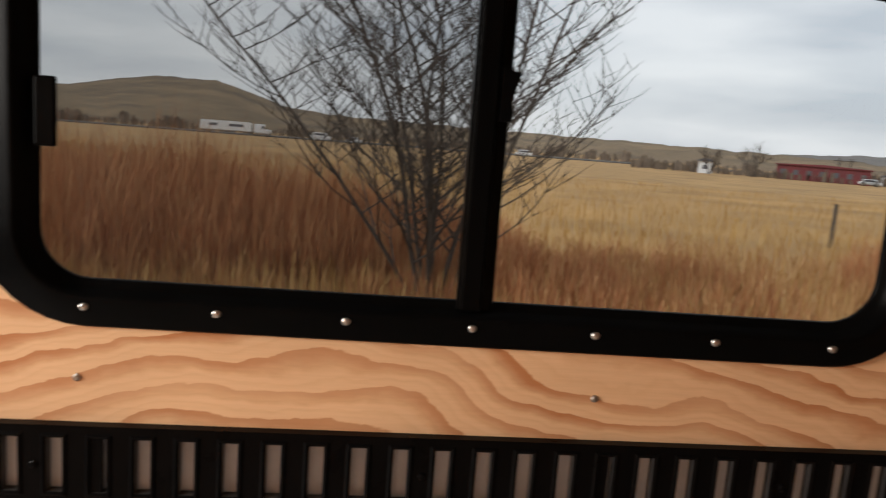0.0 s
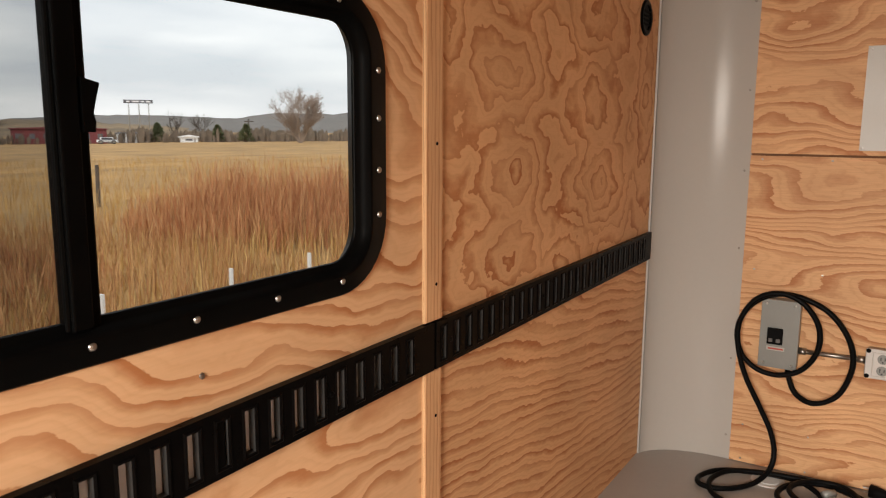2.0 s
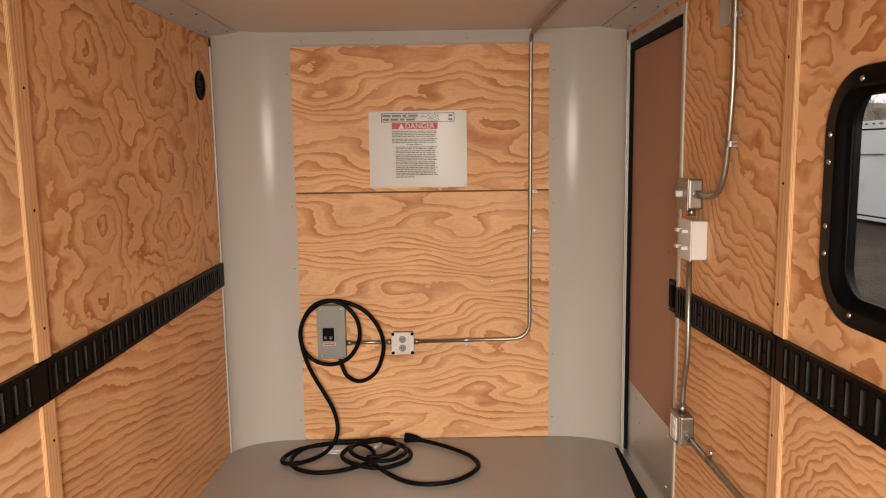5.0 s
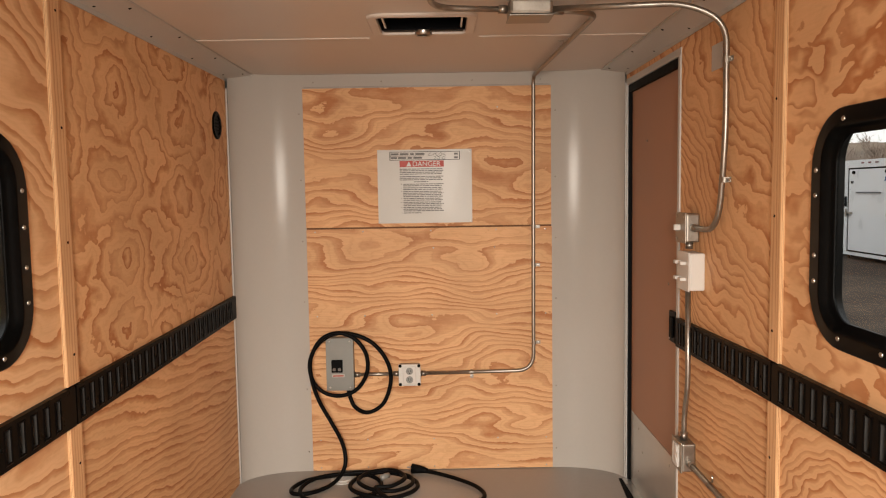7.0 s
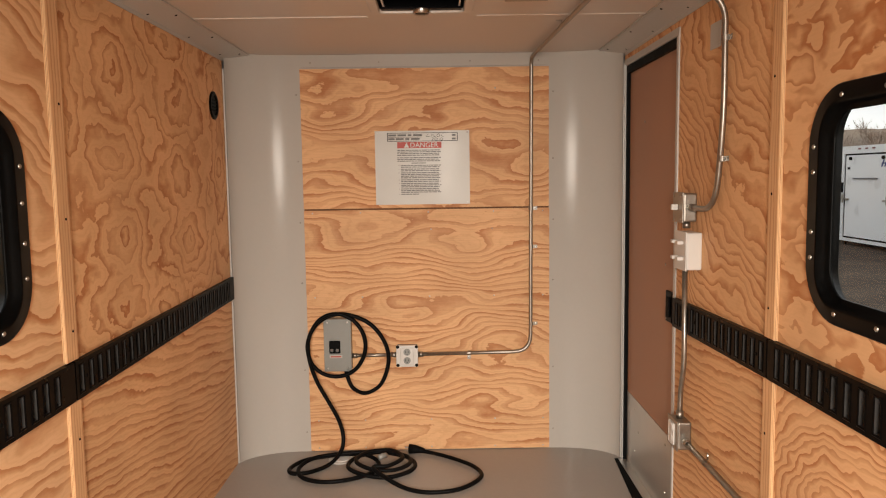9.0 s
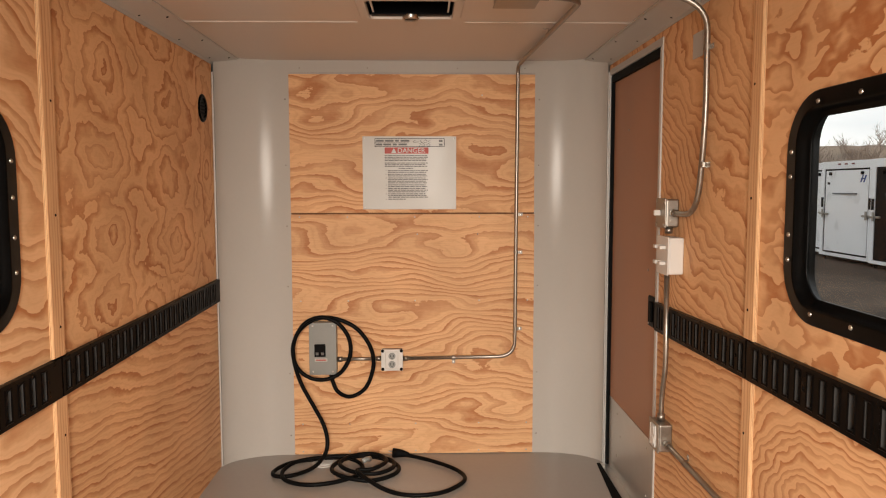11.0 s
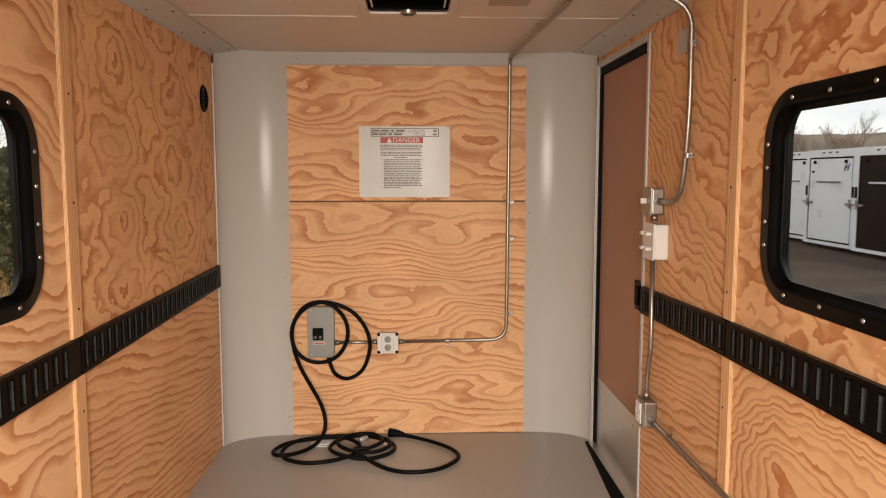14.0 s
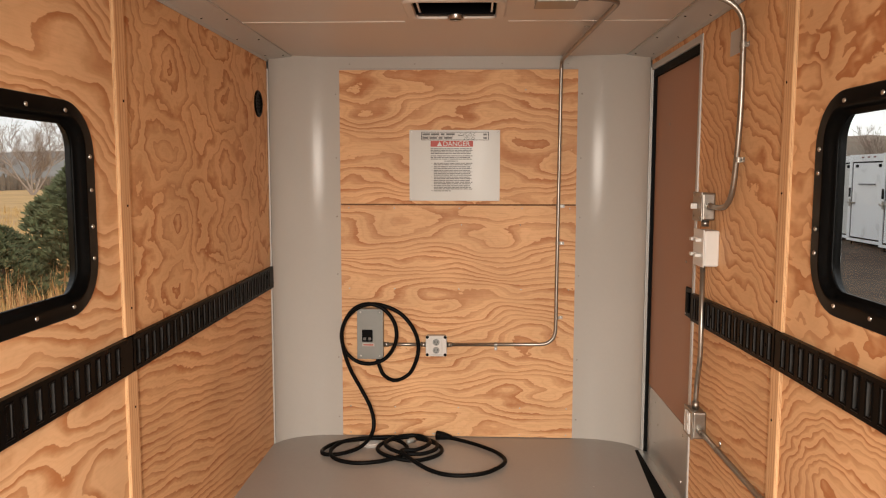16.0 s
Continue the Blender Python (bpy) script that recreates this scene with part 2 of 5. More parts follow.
LIGHT, DARK = (0.755, 0.460, 0.242), (0.480, 0.195, 0.074)
PLY_SWIRL = plywood("plywood_swirl", "yz", LIGHT, DARK, 1.3, waves=((4.0, 5.0, 3.6, 2.0), (11.0, 14.0, 1.0, 2.0)), bands=3.0, ragged=0.45, fill=0.36, lines=0.3, warp=0.026, ruled=0.12,
                    knots=((2.70, 1.706, 0.21, 0.17), (3.29, 1.670, 0.30, 0.17), (2.64, 1.450, 0.30, 0.19), (3.30, 1.390, 0.27, 0.19), (2.735, 1.21, 0.21, 0.15),
                           (3.37, 1.155, 0.28, 0.15), (2.69, 0.99, 0.28, 0.14), (3.15, 1.90, 0.34, 0.13), (3.80, 1.45, 0.16, 0.40), (2.41, 1.62, 0.13, 0.36), (3.05, 0.93, 0.2, 0.10)))
PLY_LOWER = plywood("plywood_lower", "yz", LIGHT, DARK, 4.1, slope=(4.0, 29.0), waves=((0.8, 3.4, 6.5, 2.2), (3.0, 8.0, 0.9, 1.5)), ragged=0.42, fill=0.40, lines=0.4, warp=0.008, ruled=0.25)
PLY_WINDOW = plywood("plywood_window", "yz", (0.785, 0.505, 0.285), (0.50, 0.215, 0.085), 2.2, slope=(2.5, 15.0), waves=((1.7, 3.6, 12.0, 1.8),), ragged=0.28, fill=0.46, lines=0.2, warp=0.010, ruled=0.15)
PLY_FRONT = plywood("plywood_front", "xz", (0.75, 0.46, 0.245), (0.49, 0.212, 0.085), 6.4, slope=(0.0, 24.0), waves=((1.5, 4.0, 13.0, 2.0), (3.0, 3.5, 0.5, 1.0)), ragged=0.42, fill=0.42, lines=0.35, warp=0.003, ruled=0.3)
PLY_FRONT_UP = plywood("plywood_front_upper", "xz", (0.74, 0.447, 0.233), (0.49, 0.208, 0.081), 8.8, slope=(0.0, 14.0), waves=((1.6, 3.8, 12.0, 2.0), (13.0, 2.5, 0.5, 1.0)), ragged=0.40, fill=0.46, lines=0.35, warp=0.004, ruled=0.3)
PLY_RIGHT = plywood("plywood_right", "yz", LIGHT, DARK, 9.2, slope=(9.0, -13.0), waves=((2.4, 3.0, 10.0, 2.0), (8.0, 9.0, 1.0, 1.0)), bands=3.0, ragged=0.40, fill=0.38, lines=0.3, warp=0.014, ruled=0.12,
                    knots=((2.50, 1.20, 0.34, 0.18), (2.42, 1.66, 0.60, 0.36)))
PLY_LOWER_RIGHT = plywood("plywood_lower_right", "yz", LIGHT, DARK, 7.4, slope=(2.0, 34.0), waves=((0.9, 3.2, 8.0, 2.2), (3.0, 8.0, 0.9, 1.5)), ragged=0.42, fill=0.42, lines=0.3, warp=0.008, ruled=0.25)
PLY_COARSE = plywood("plywood_coarse", "yz", (0.775, 0.478, 0.256), (0.485, 0.198, 0.076), 5.7, slope=(0.5, 1.5), waves=((2.2, 5.5, 12.0, 3.0),), ragged=0.25, fill=0.52, lines=0.1, warp=0.03, ruled=0.12)
PLY_ARCH = plywood("plywood_arch", "yz", (0.775, 0.478, 0.256), (0.485, 0.198, 0.076), 3.7, slope=(7.0, 14.0), waves=((1.4, 3.2, 11.0, 2.2),), bands=3.4, ragged=0.30, fill=0.45, lines=0.2, warp=0.02, ruled=0.15,
                   knots=((2.02, 0.62, 0.22, 0.14), (1.55, 0.40, 0.40, 0.16), (2.2, 0.2, 0.2, 0.16)))
PLY_BATTEN = plywood("plywood_batten", "zy", (0.73, 0.455, 0.245), (0.55, 0.27, 0.12), 3.3, slope=(0.0, 70.0), waves=((0.8, 20.0, 1.5, 1.0),), ragged=0.3, fill=0.4, lines=0.1, warp=0.003, ruled=0.3)
PLY_EDGE = plywood("plywood_edge", "zx", (0.70, 0.46, 0.25), (0.30, 0.14, 0.055), 0.4, slope=(0.0, 270.0), waves=((0.8, 20.0, 0.6, 1.0),), ragged=0.1, fill=0.45, lines=0.0, warp=0.001, ruled=0.2)
WHITE_PANEL = plain("white_painted_metal", (0.45, 0.426, 0.392), 0.17, 0.0, 0.03, 2.0, 0.003, 60, rvary=0.04)
WHITE_PANEL.node_tree.nodes["Principled BSDF"].inputs["Specular IOR Level"].default_value = 0.10
CEILING = plain("ceiling_panel", (0.60, 0.535, 0.475), 0.42, 0.0, 0.03, 2.5, 0.03, 90)
COVE = plain("cove_metal", (0.50, 0.495, 0.475), 0.38, 0.2, 0.05, 3.0, 0.02, 80)
FLOOR = plain("grey_floor_paint", (0.335, 0.308, 0.28), 0.36, 0.0, 0.07, 1.6, 0.06, 45, rvary=0.08)
BLACK = plain("black_frame_paint", (0.002, 0.002, 0.002), 0.34, 0.0, 0.3, 14, 0.03, 120)
TRACK = plain("black_track_paint", (0.0025, 0.0022, 0.0022), 0.30, 0.0, 0.3, 20, 0.04, 150)
RUBBER = plain("black_rubber", (0.005, 0.005, 0.005), 0.55, 0.0, 0.3, 30, 0.05, 200)
CORD = plain("black_cord_rubber", (0.005, 0.005, 0.005), 0.38, 0.0, 0.3, 30, 0.05, 200)
STEEL = plain("galvanised_steel", (0.33, 0.305, 0.27), 0.38, 0.95, 0.16, 40, 0.04, 200)
SCREW = plain("zinc_screw", (0.50, 0.48, 0.45), 0.30, 1.0, 0.08, 60, 0.0)
ALU = plain("brushed_aluminium", (0.62, 0.61, 0.59), 0.36, 0.9, 0.08, 6, 0.05, 120)
DOORSKIN = plain("brown_door_skin", (0.37, 0.198, 0.124), 0.55, 0.0, 0.07, 3.5, 0.06, 140)
WHITE = plain("white_paint", (0.66, 0.655, 0.635), 0.4, 0.0, 0.04, 8, 0.02)
PLASTIC = plain("white_plastic", (0.62, 0.60, 0.57), 0.35, 0.0, 0.04, 12, 0.01)
PANELGREY = plain("grey_enamel", (0.235, 0.24, 0.225), 0.4, 0.1, 0.06, 14, 0.04, 140)
SLOTEDGE = plain("worn_slot_edge", (0.06, 0.058, 0.056), 0.4, 0.5, 0.3, 30, 0.03)
BACKING = plain("galvanised_backing", (0.50, 0.505, 0.51), 0.5, 0.0, 0.10, 25, 0.03)
PAPER = plain("sign_sheet", (0.43, 0.41, 0.37), 0.35, 0.0, 0.05, 5, 0.01)
JOINT_SHADE = plain("joint_shade_brown", (0.16, 0.075, 0.034), 0.9, 0.0, 0.3, 20, 0.0)
INK = plain("print_ink", (0.03, 0.03, 0.03), 0.6, 0.0, 0.1, 30, 0.0)
INKGREY = plain("print_grey", (0.13, 0.125, 0.12), 0.6, 0.0, 0.2, 60, 0.0)
RED = plain("print_red", (0.42, 0.05, 0.035), 0.5, 0.0, 0.1, 30, 0.0)
VENTDARK = plain("vent_lid_smoke", (0.005, 0.005, 0.006), 0.35, 0.0, 0.2, 10, 0.02)
SKIN = plain("trailer_skin", (0.70, 0.70, 0.70), 0.3, 0.0, 0.05, 2, 0.02, coat=0.3)


def pane_material():
    m, nd, ln, bs = nodes_of("window_glass")
    bs.inputs["Base Color"].default_value = (0.93, 0.95, 0.95, 1)
    bs.inputs["Roughness"].default_value = 0.0
    bs.inputs["IOR"].default_value = 1.1
    bs.inputs["Transmission Weight"].default_value = 1.0
    return m


def screen_material():
    """Fine dark insect mesh that lets half of the light through."""
    m, nd, ln, bs = nodes_of("insect_screen")
    bs.inputs["Base Color"].default_value = (0.008, 0.008, 0.008, 1)
    bs.inputs["Roughness"].default_value = 0.6
    bs.inputs["Specular IOR Level"].default_value = 0.1
    tr = nd.new("ShaderNodeBsdfTransparent")
    mx = nd.new("ShaderNodeMixShader")
    mx.inputs["Fac"].default_value = 0.43
    ln.new(tr.outputs[0], mx.inputs[1])
    ln.new(bs.outputs[0], mx.inputs[2])
    ln.new(mx.outputs[0], nd["Material Output"].inputs["Surface"])
    return m


GLASS = pane_material()
SCREEN = screen_material()

# ---- structure ----
def structure(name, bm, material, label, category, smooth=False):
    return tagged(part(name, bm, material, None, "", smooth), label, category, "", "structure")


LW = dict(y0=0.998, y1=2.114, z0=1.062, z1=1.503)     # clear opening, west window
RW = dict(y0=0.972, y1=2.068, z0=1.089, z1=1.518)   # clear opening, east window
DY0, DY1, DZ1 = 3.13, 3.885, 1.872                    # side door opening


def wall_boxes(bm, x0, x1, y0, y1, z0, z1, holes):
    """Butted boxes that fill a wall but for rectangular holes (ya, yb, za, zb)."""
    ys = sorted({y0, y1, *(min(max(v, y0), y1) for h in holes for v in h[:2])})
    for ya, yb in zip(ys, ys[1:]):
        cuts = sorted((max(h[2], z0), min(h[3], z1)) for h in holes if h[0] <= ya + 1e-6 and h[1] >= yb - 1e-6)
        z = z0
        for a, b in cuts:
            if b <= z0 or a >= z1:
                continue
            if a > z:
                box(bm, x0, x1, ya, yb, z, a)
            z = max(z, b)
        if z < z1:
            box(bm, x0, x1, ya, yb, z, z1)
    return bm


def hole_of(w, g=0.022):
    return (w["y0"] - g, w["y1"] + g, w["z0"] - g, w["z1"] + g)


DOORHOLE = (DY0 - 0.02, DY1 + 0.03, -0.04, DZ1 + 0.03)
wall_left = structure("wall_left", wall_boxes(bmesh.new(), -XW - 0.05, -XW - 0.012, YR, 4.10, -0.05, ZC + 0.06, [hole_of(LW)]), SKIN,
                      "white trailer side wall lined with fir plywood sheets", "wall")
wall_right = structure("wall_right", wall_boxes(bmesh.new(), XW + 0.012, XW + 0.05, YR, 4.10, -0.05, ZC + 0.06, [hole_of(RW), DOORHOLE]), SKIN,
                       "white trailer side wall lined with fir plywood sheets, with door opening", "wall")
wall_front = structure("wall_front", boxed(-XW - 0.05, XW + 0.05, 4.052, 4.10, -0.05, ZC + 0.06), WHITE_PANEL,
                       "white metal front wall with a plywood panel", "wall")

# plywood sheets of the left wall, with the seams behind the battens and the track
for mat_, ya, yb, za, zb in ((PLY_SWIRL, 2.345, 3.90, 0.85, 1.97), (PLY_LOWER, 2.345, 3.90, 0.0, 0.846), (PLY_WINDOW, 0.02, 2.341, 0.85, 1.97),
                             (PLY_WINDOW, 0.02, 2.341, 0.0, 0.846), (PLY_SWIRL, YR, 0.016, 0.85, 1.97), (PLY_LOWER, YR, 0.016, 0.0, 0.846)):
    part("plywood_panel", wall_boxes(bmesh.new(), -XW - 0.0115, -XW, ya, yb, za, zb, [hole_of(LW, 0.02)]), mat_, wall_left)
for mat_, ya, yb, za, zb in ((PLY_RIGHT, 2.307, 3.91, 0.85, 1.97), (PLY_LOWER_RIGHT, 2.307, 3.91, 0.0, 0.846), (PLY_COARSE, 0.02, 2.303, 0.85, 1.97),
                             (PLY_ARCH, 0.02, 2.303, 0.0, 0.846), (PLY_RIGHT, YR, 0.016, 0.85, 1.97), (PLY_LOWER, YR, 0.016, 0.0, 0.846)):
    part("plywood_panel", wall_boxes(bmesh.new(), XW, XW + 0.0115, ya, yb, za, zb, [hole_of(RW, 0.02), DOORHOLE]), mat_, wall_right)
part("plywood_panel", boxed(-0.602, 0.602, YF, 4.0515, 0.004, 1.218), PLY_FRONT, wall_front)
part("plywood_panel", boxed(-0.602, 0.600, YF, 4.0515, 1.2265, 1.900), PLY_FRONT_UP, wall_front)
# strip set into the sheet joint, the gap's shade given as dark brown
part("joint", boxed(-0.600, 0.600, YF + 0.003, 4.0515, 1.2182, 1.2263), JOINT_SHADE, wall_front, "dark brown strip in the joint between plywood sheets, coloured as its shade")

# rounded corner sheets between the front and the side walls
def corner_sheet(side):
    bm = bmesh.new()
    n, rx, ry = 22, 0.300, 0.175
    cx, cy = XW - 0.004 - rx, 4.047 - ry
    line = [(cx + rx * math.cos(radians(90 * k / n)), cy + ry * math.sin(radians(90 * k / n))) for k in range(n + 1)]
    line = [(XW - 0.010, 3.906)] + [p for p in line if p[1] > 3.912] + [(0.598, 4.047)]
    # each face strip has corners of its own, so that only the bend is shaded round
    for d in (0.0, 0.003):
        a, b = ([bm.verts.new((side * (x + d), y + d, z)) for x, y in line] for z in (0.0, ZC))
        for k in range(len(line) - 1):
            bm.faces.new((a[k], a[k + 1], b[k + 1], b[k]))
    return bm


for side in (-1, 1):
    c = part("corner_sheet", corner_sheet(side), WHITE_PANEL, wall_front, "white glossy metal sheet curved round the corner", True)
    part("edge_strip", boxed(side * (XW - 0.008), side * (XW - 0.001), 3.899, 3.9055, 0.0, ZC - 0.08), COVE, wall_front)
    for z in (0.10, 0.42, 0.86, 1.16, 1.46, 1.78):
        part("screw", dome(bmesh.new(), (side * 0.622, 4.0465, z), (0, -1, 0), 0.0045, 0.003, 8), STEEL, wall_front)
part("head_strip", boxed(-0.602, 0.602, 4.0465, 4.0515, 1.9075, ZC - 0.001), WHITE_PANEL, wall_front)
for x in (-0.55, -0.22, 0.22, 0.55):
    part("screw", dome(bmesh.new(), (x, 4.0465, 1.93), (0, -1, 0), 0.004, 0.003, 8), STEEL, wall_front)

floor = structure("floor", boxed(-XW - 0.012, XW + 0.012, YR, 4.052, -0.05, 0.0), FLOOR, "smooth grey painted trailer floor", "floor")
ceiling = structure("ceiling", bmesh.new(), CEILING, "off-white ceiling panels with narrow joint strips", "ceiling")
VX0, VX1, VY0, VY1 = -0.143, 0.161, 2.845, 3.105


def ceiling_mesh():
    bm = bmesh.new()
    for x0, x1, y0, y1 in ((-XW - 0.05, XW + 0.05, YR, VY0), (-XW - 0.05, VX0, VY0, VY1), (VX1, XW + 0.05, VY0, VY1), (-XW - 0.05, XW + 0.05, VY1, 4.052)):
        box(bm, x0, x1, y0, y1, ZC, ZC + 0.05)
    for y in (3.205, 1.99, 0.77):
        for x0, x1 in ((-0.842, VX0 - 0.05), (VX1 + 0.05, 0.842)) if y > 3 else ((-0.842, 0.842),):
            box(bm, x0, x1, y - 0.011, y + 0.011, ZC - 0.003, ZC + 0.001)
    me = bpy.data.meshes.new("ceiling")
    bm.to_mesh(me)
    bm.free()
    me.materials.append(CEILING)
    return me


ceiling.data = ceiling_mesh()

# sloping metal coves along both side walls
for side in (-1, 1):
    bm = bmesh.new()
    prof = ((XW - 0.002, 1.922), (XW - 0.002, 1.943), (0.846, ZC - 0.001), (0.832, ZC - 0.001), (0.832, ZC - 0.007), (0.844, ZC - 0.007), (XW - 0.005, 1.936), (XW - 0.005, 1.922))
    loft(bm, [[(side * x, y, z) for x, z in prof] for y in (YR, 4.038)])
    for y in (YR, 4.038):
        bm.faces.new([v for v in bm.verts if abs(v.co.y - y) < 1e-4][:8])
    cove = structure("trim_cove", bm, COVE, "grey metal cove strip between wall and ceiling", "trim")
    y = 3.92
    while y > 1.0:
        part("screw", dome(bmesh.new(), (side * 0.856, y, ZC - 0.0112), (-side * 0.30, 0, -0.95), 0.005, 0.003, 8), RUBBER, cove)
        part("screw", dome(bmesh.new(), (side * 0.918, y - 0.1, 1.9405), (-side * 0.30, 0, -0.95), 0.005, 0.003, 8), RUBBER, cove)
        y -= 0.42


# plywood battens over the sheet seams
def batten(side, y0, y1, z0, z1):
    x0, x1 = (-XW, -XW + 0.011) if side < 0 else (XW - 0.011, XW)
    ob = structure("trim_batten", boxed(x0, x1, y0, y1, z0, z1, bevel=0.0012, seg=1), PLY_BATTEN, "narrow plywood batten over a sheet seam", "trim")
    part("cut_edge", boxed(x0 + 0.001, x1 - 0.001, y0 - 0.0015, y0 - 0.0002, z0, z1), PLY_EDGE, ob, "layered cut edge of plywood")
    for z in [z0 + 0.08 + k * 0.30 for k in range(int((z1 - z0 - 0.1) / 0.3) + 1)]:
        part("screw", dome(bmesh.new(), (x1 if side < 0 else x0, (y0 + y1) / 2 + 0.008, z), (-side, 0, 0), 0.004, 0.002, 8), RUBBER, ob)


for z0, z1 in ((0.002, 0.789), (0.900, 1.92)):
    batten(-1, 2.312, 2.374, z0, z1)
for z0, z1 in ((0.002, 0.833), (0.942, 1.92)):
    batten(1, 2.276, 2.333, z0, z1)

# rear frame of the open ramp door behind the camera
structure("wall_rear",
          box(box(boxed(-XW - 0.05, -XW + 0.06, YR - 0.06, YR - 0.002, -0.05, ZC + 0.06), XW - 0.06, XW + 0.05, YR - 0.06, YR - 0.002, -0.05, ZC + 0.06),
              -XW + 0.0605, XW - 0.0605, YR - 0.06, YR - 0.002, ZC - 0.08, ZC + 0.06), WHITE, "white metal frame of the open rear doorway", "wall")


# ---- windows ----
def window(name, side, w, label):
    """Black slider window with a screwed flange, a centre post, two panes, and an insect screen on the rear half."""
    cy, cz = (w["y0"] + w["y1"]) / 2, (w["z0"] + w["z1"]) / 2
    hy, hz, r = (w["y1"] - w["y0"]) / 2, (w["z1"] - w["z0"]) / 2, 0.07
    ob = thing(name, label, "window", (side * XW, cy, cz), kind="structure")

    def lp(g, depth, n=9):
        return [(side * (XW + depth), cy + u, cz + v) for u, v in rounded(hy + g, hz + (g * 0.75 if g > 0.03 else g), max(0.02, r + g), n)]

    bm = bmesh.new()
    loft(bm, [lp(0.067, 0.001), lp(0.067, -0.004), lp(0.063, -0.007), lp(0.022, -0.008), lp(0.016, -0.011), lp(0.010, -0.010), lp(0.008, 0.004), lp(0.004, 0.006),
              lp(0.003, 0.011), lp(-0.006, 0.012), lp(-0.008, 0.018), lp(0.002, 0.026), lp(0.014, 0.046), lp(0.019, 0.046), lp(0.019, 0.001)], closed=True)
    part("window_frame", bm, BLACK, ob, "black powder-coated frame with rounded corners", True)
    px = sorted((side * (XW + 0.0065), side * (XW + 0.026)))
    part("centre_post", boxed(px[0], px[1], cy - 0.022, cy + 0.026, cz - hz - 0.006, cz + hz + 0.006, bevel=0.004), BLACK, ob)
    px = sorted((side * (XW - 0.002), side * (XW + 0.006)))
    part("sash_rail", boxed(px[0], px[1], cy - 0.018, cy + 0.010, cz - hz - 0.004, cz + hz + 0.004, bevel=0.003), BLACK, ob)
    lt = bmesh.new()
    loft(lt, [[(x, cy + y_, cz + z_) for y_, z_ in ((0.012, 0.022), (0.027, 0.022), (0.029, 0.034), (0.026, 0.046), (0.036, 0.082), (0.012, 0.088))] for x in (px[0] - 0.004, px[1] + 0.002)])
    lt.verts.ensure_lookup_table()
    lt.faces.new(lt.verts[0:6])
    lt.faces.new(lt.verts[6:12])
    part("latch", lt, BLACK, ob, "black slanted latch tab")
    part("latch", boxed(px[0], px[1], cy - hy + 0.008, cy - hy + 0.034, cz - 0.050, cz + 0.034, bevel=0.003), BLACK, ob)
    for ya, yb in ((cy - hy - 0.004, cy), (cy + 0.002, cy + hy + 0.004)):
        gx = sorted((side * (XW + 0.018), side * (XW + 0.022)))
        p = part("pane", boxed(gx[0], gx[1], ya, yb, cz - hz - 0.004, cz + hz + 0.004), GLASS, ob, "clear glass pane")
        p.visible_shadow = False
    sx = side * (XW + 0.013)
    bm = bmesh.new()
    bm.faces.new([bm.verts.new(q) for q in ((sx, cy - hy, cz - hz), (sx, cy - 0.02, cz - hz), (sx, cy - 0.02, cz + hz), (sx, cy - hy, cz + hz))])
    part("insect_screen", bm, SCREEN, ob, "fine dark insect screen")
    spots = [(cy - (0.488 if side < 0 else 0.500) + 0.1626 * k, cz + s * (hz + 0.024)) for k in range(7) for s in (-1, 1)]
    spots += [(cy + s * (hy + 0.040), cz + v) for v in ((0.134, 0.047, -0.049, -0.133) if side < 0 else (0.131, 0.073, -0.065, -0.125)) for s in (-1, 1)]
    for y, z in spots:
        part("screw", dome(bmesh.new(), (side * (XW - 0.0075), y, z), (-side, 0, 0), 0.0062, 0.0045), SCREW, ob, smooth=True)
    return ob


window("window_1", -1, LW, "black framed sliding window with insect screen in plywood wall")
window("window_2", 1, RW, "black framed sliding window looking out on parked trailers")


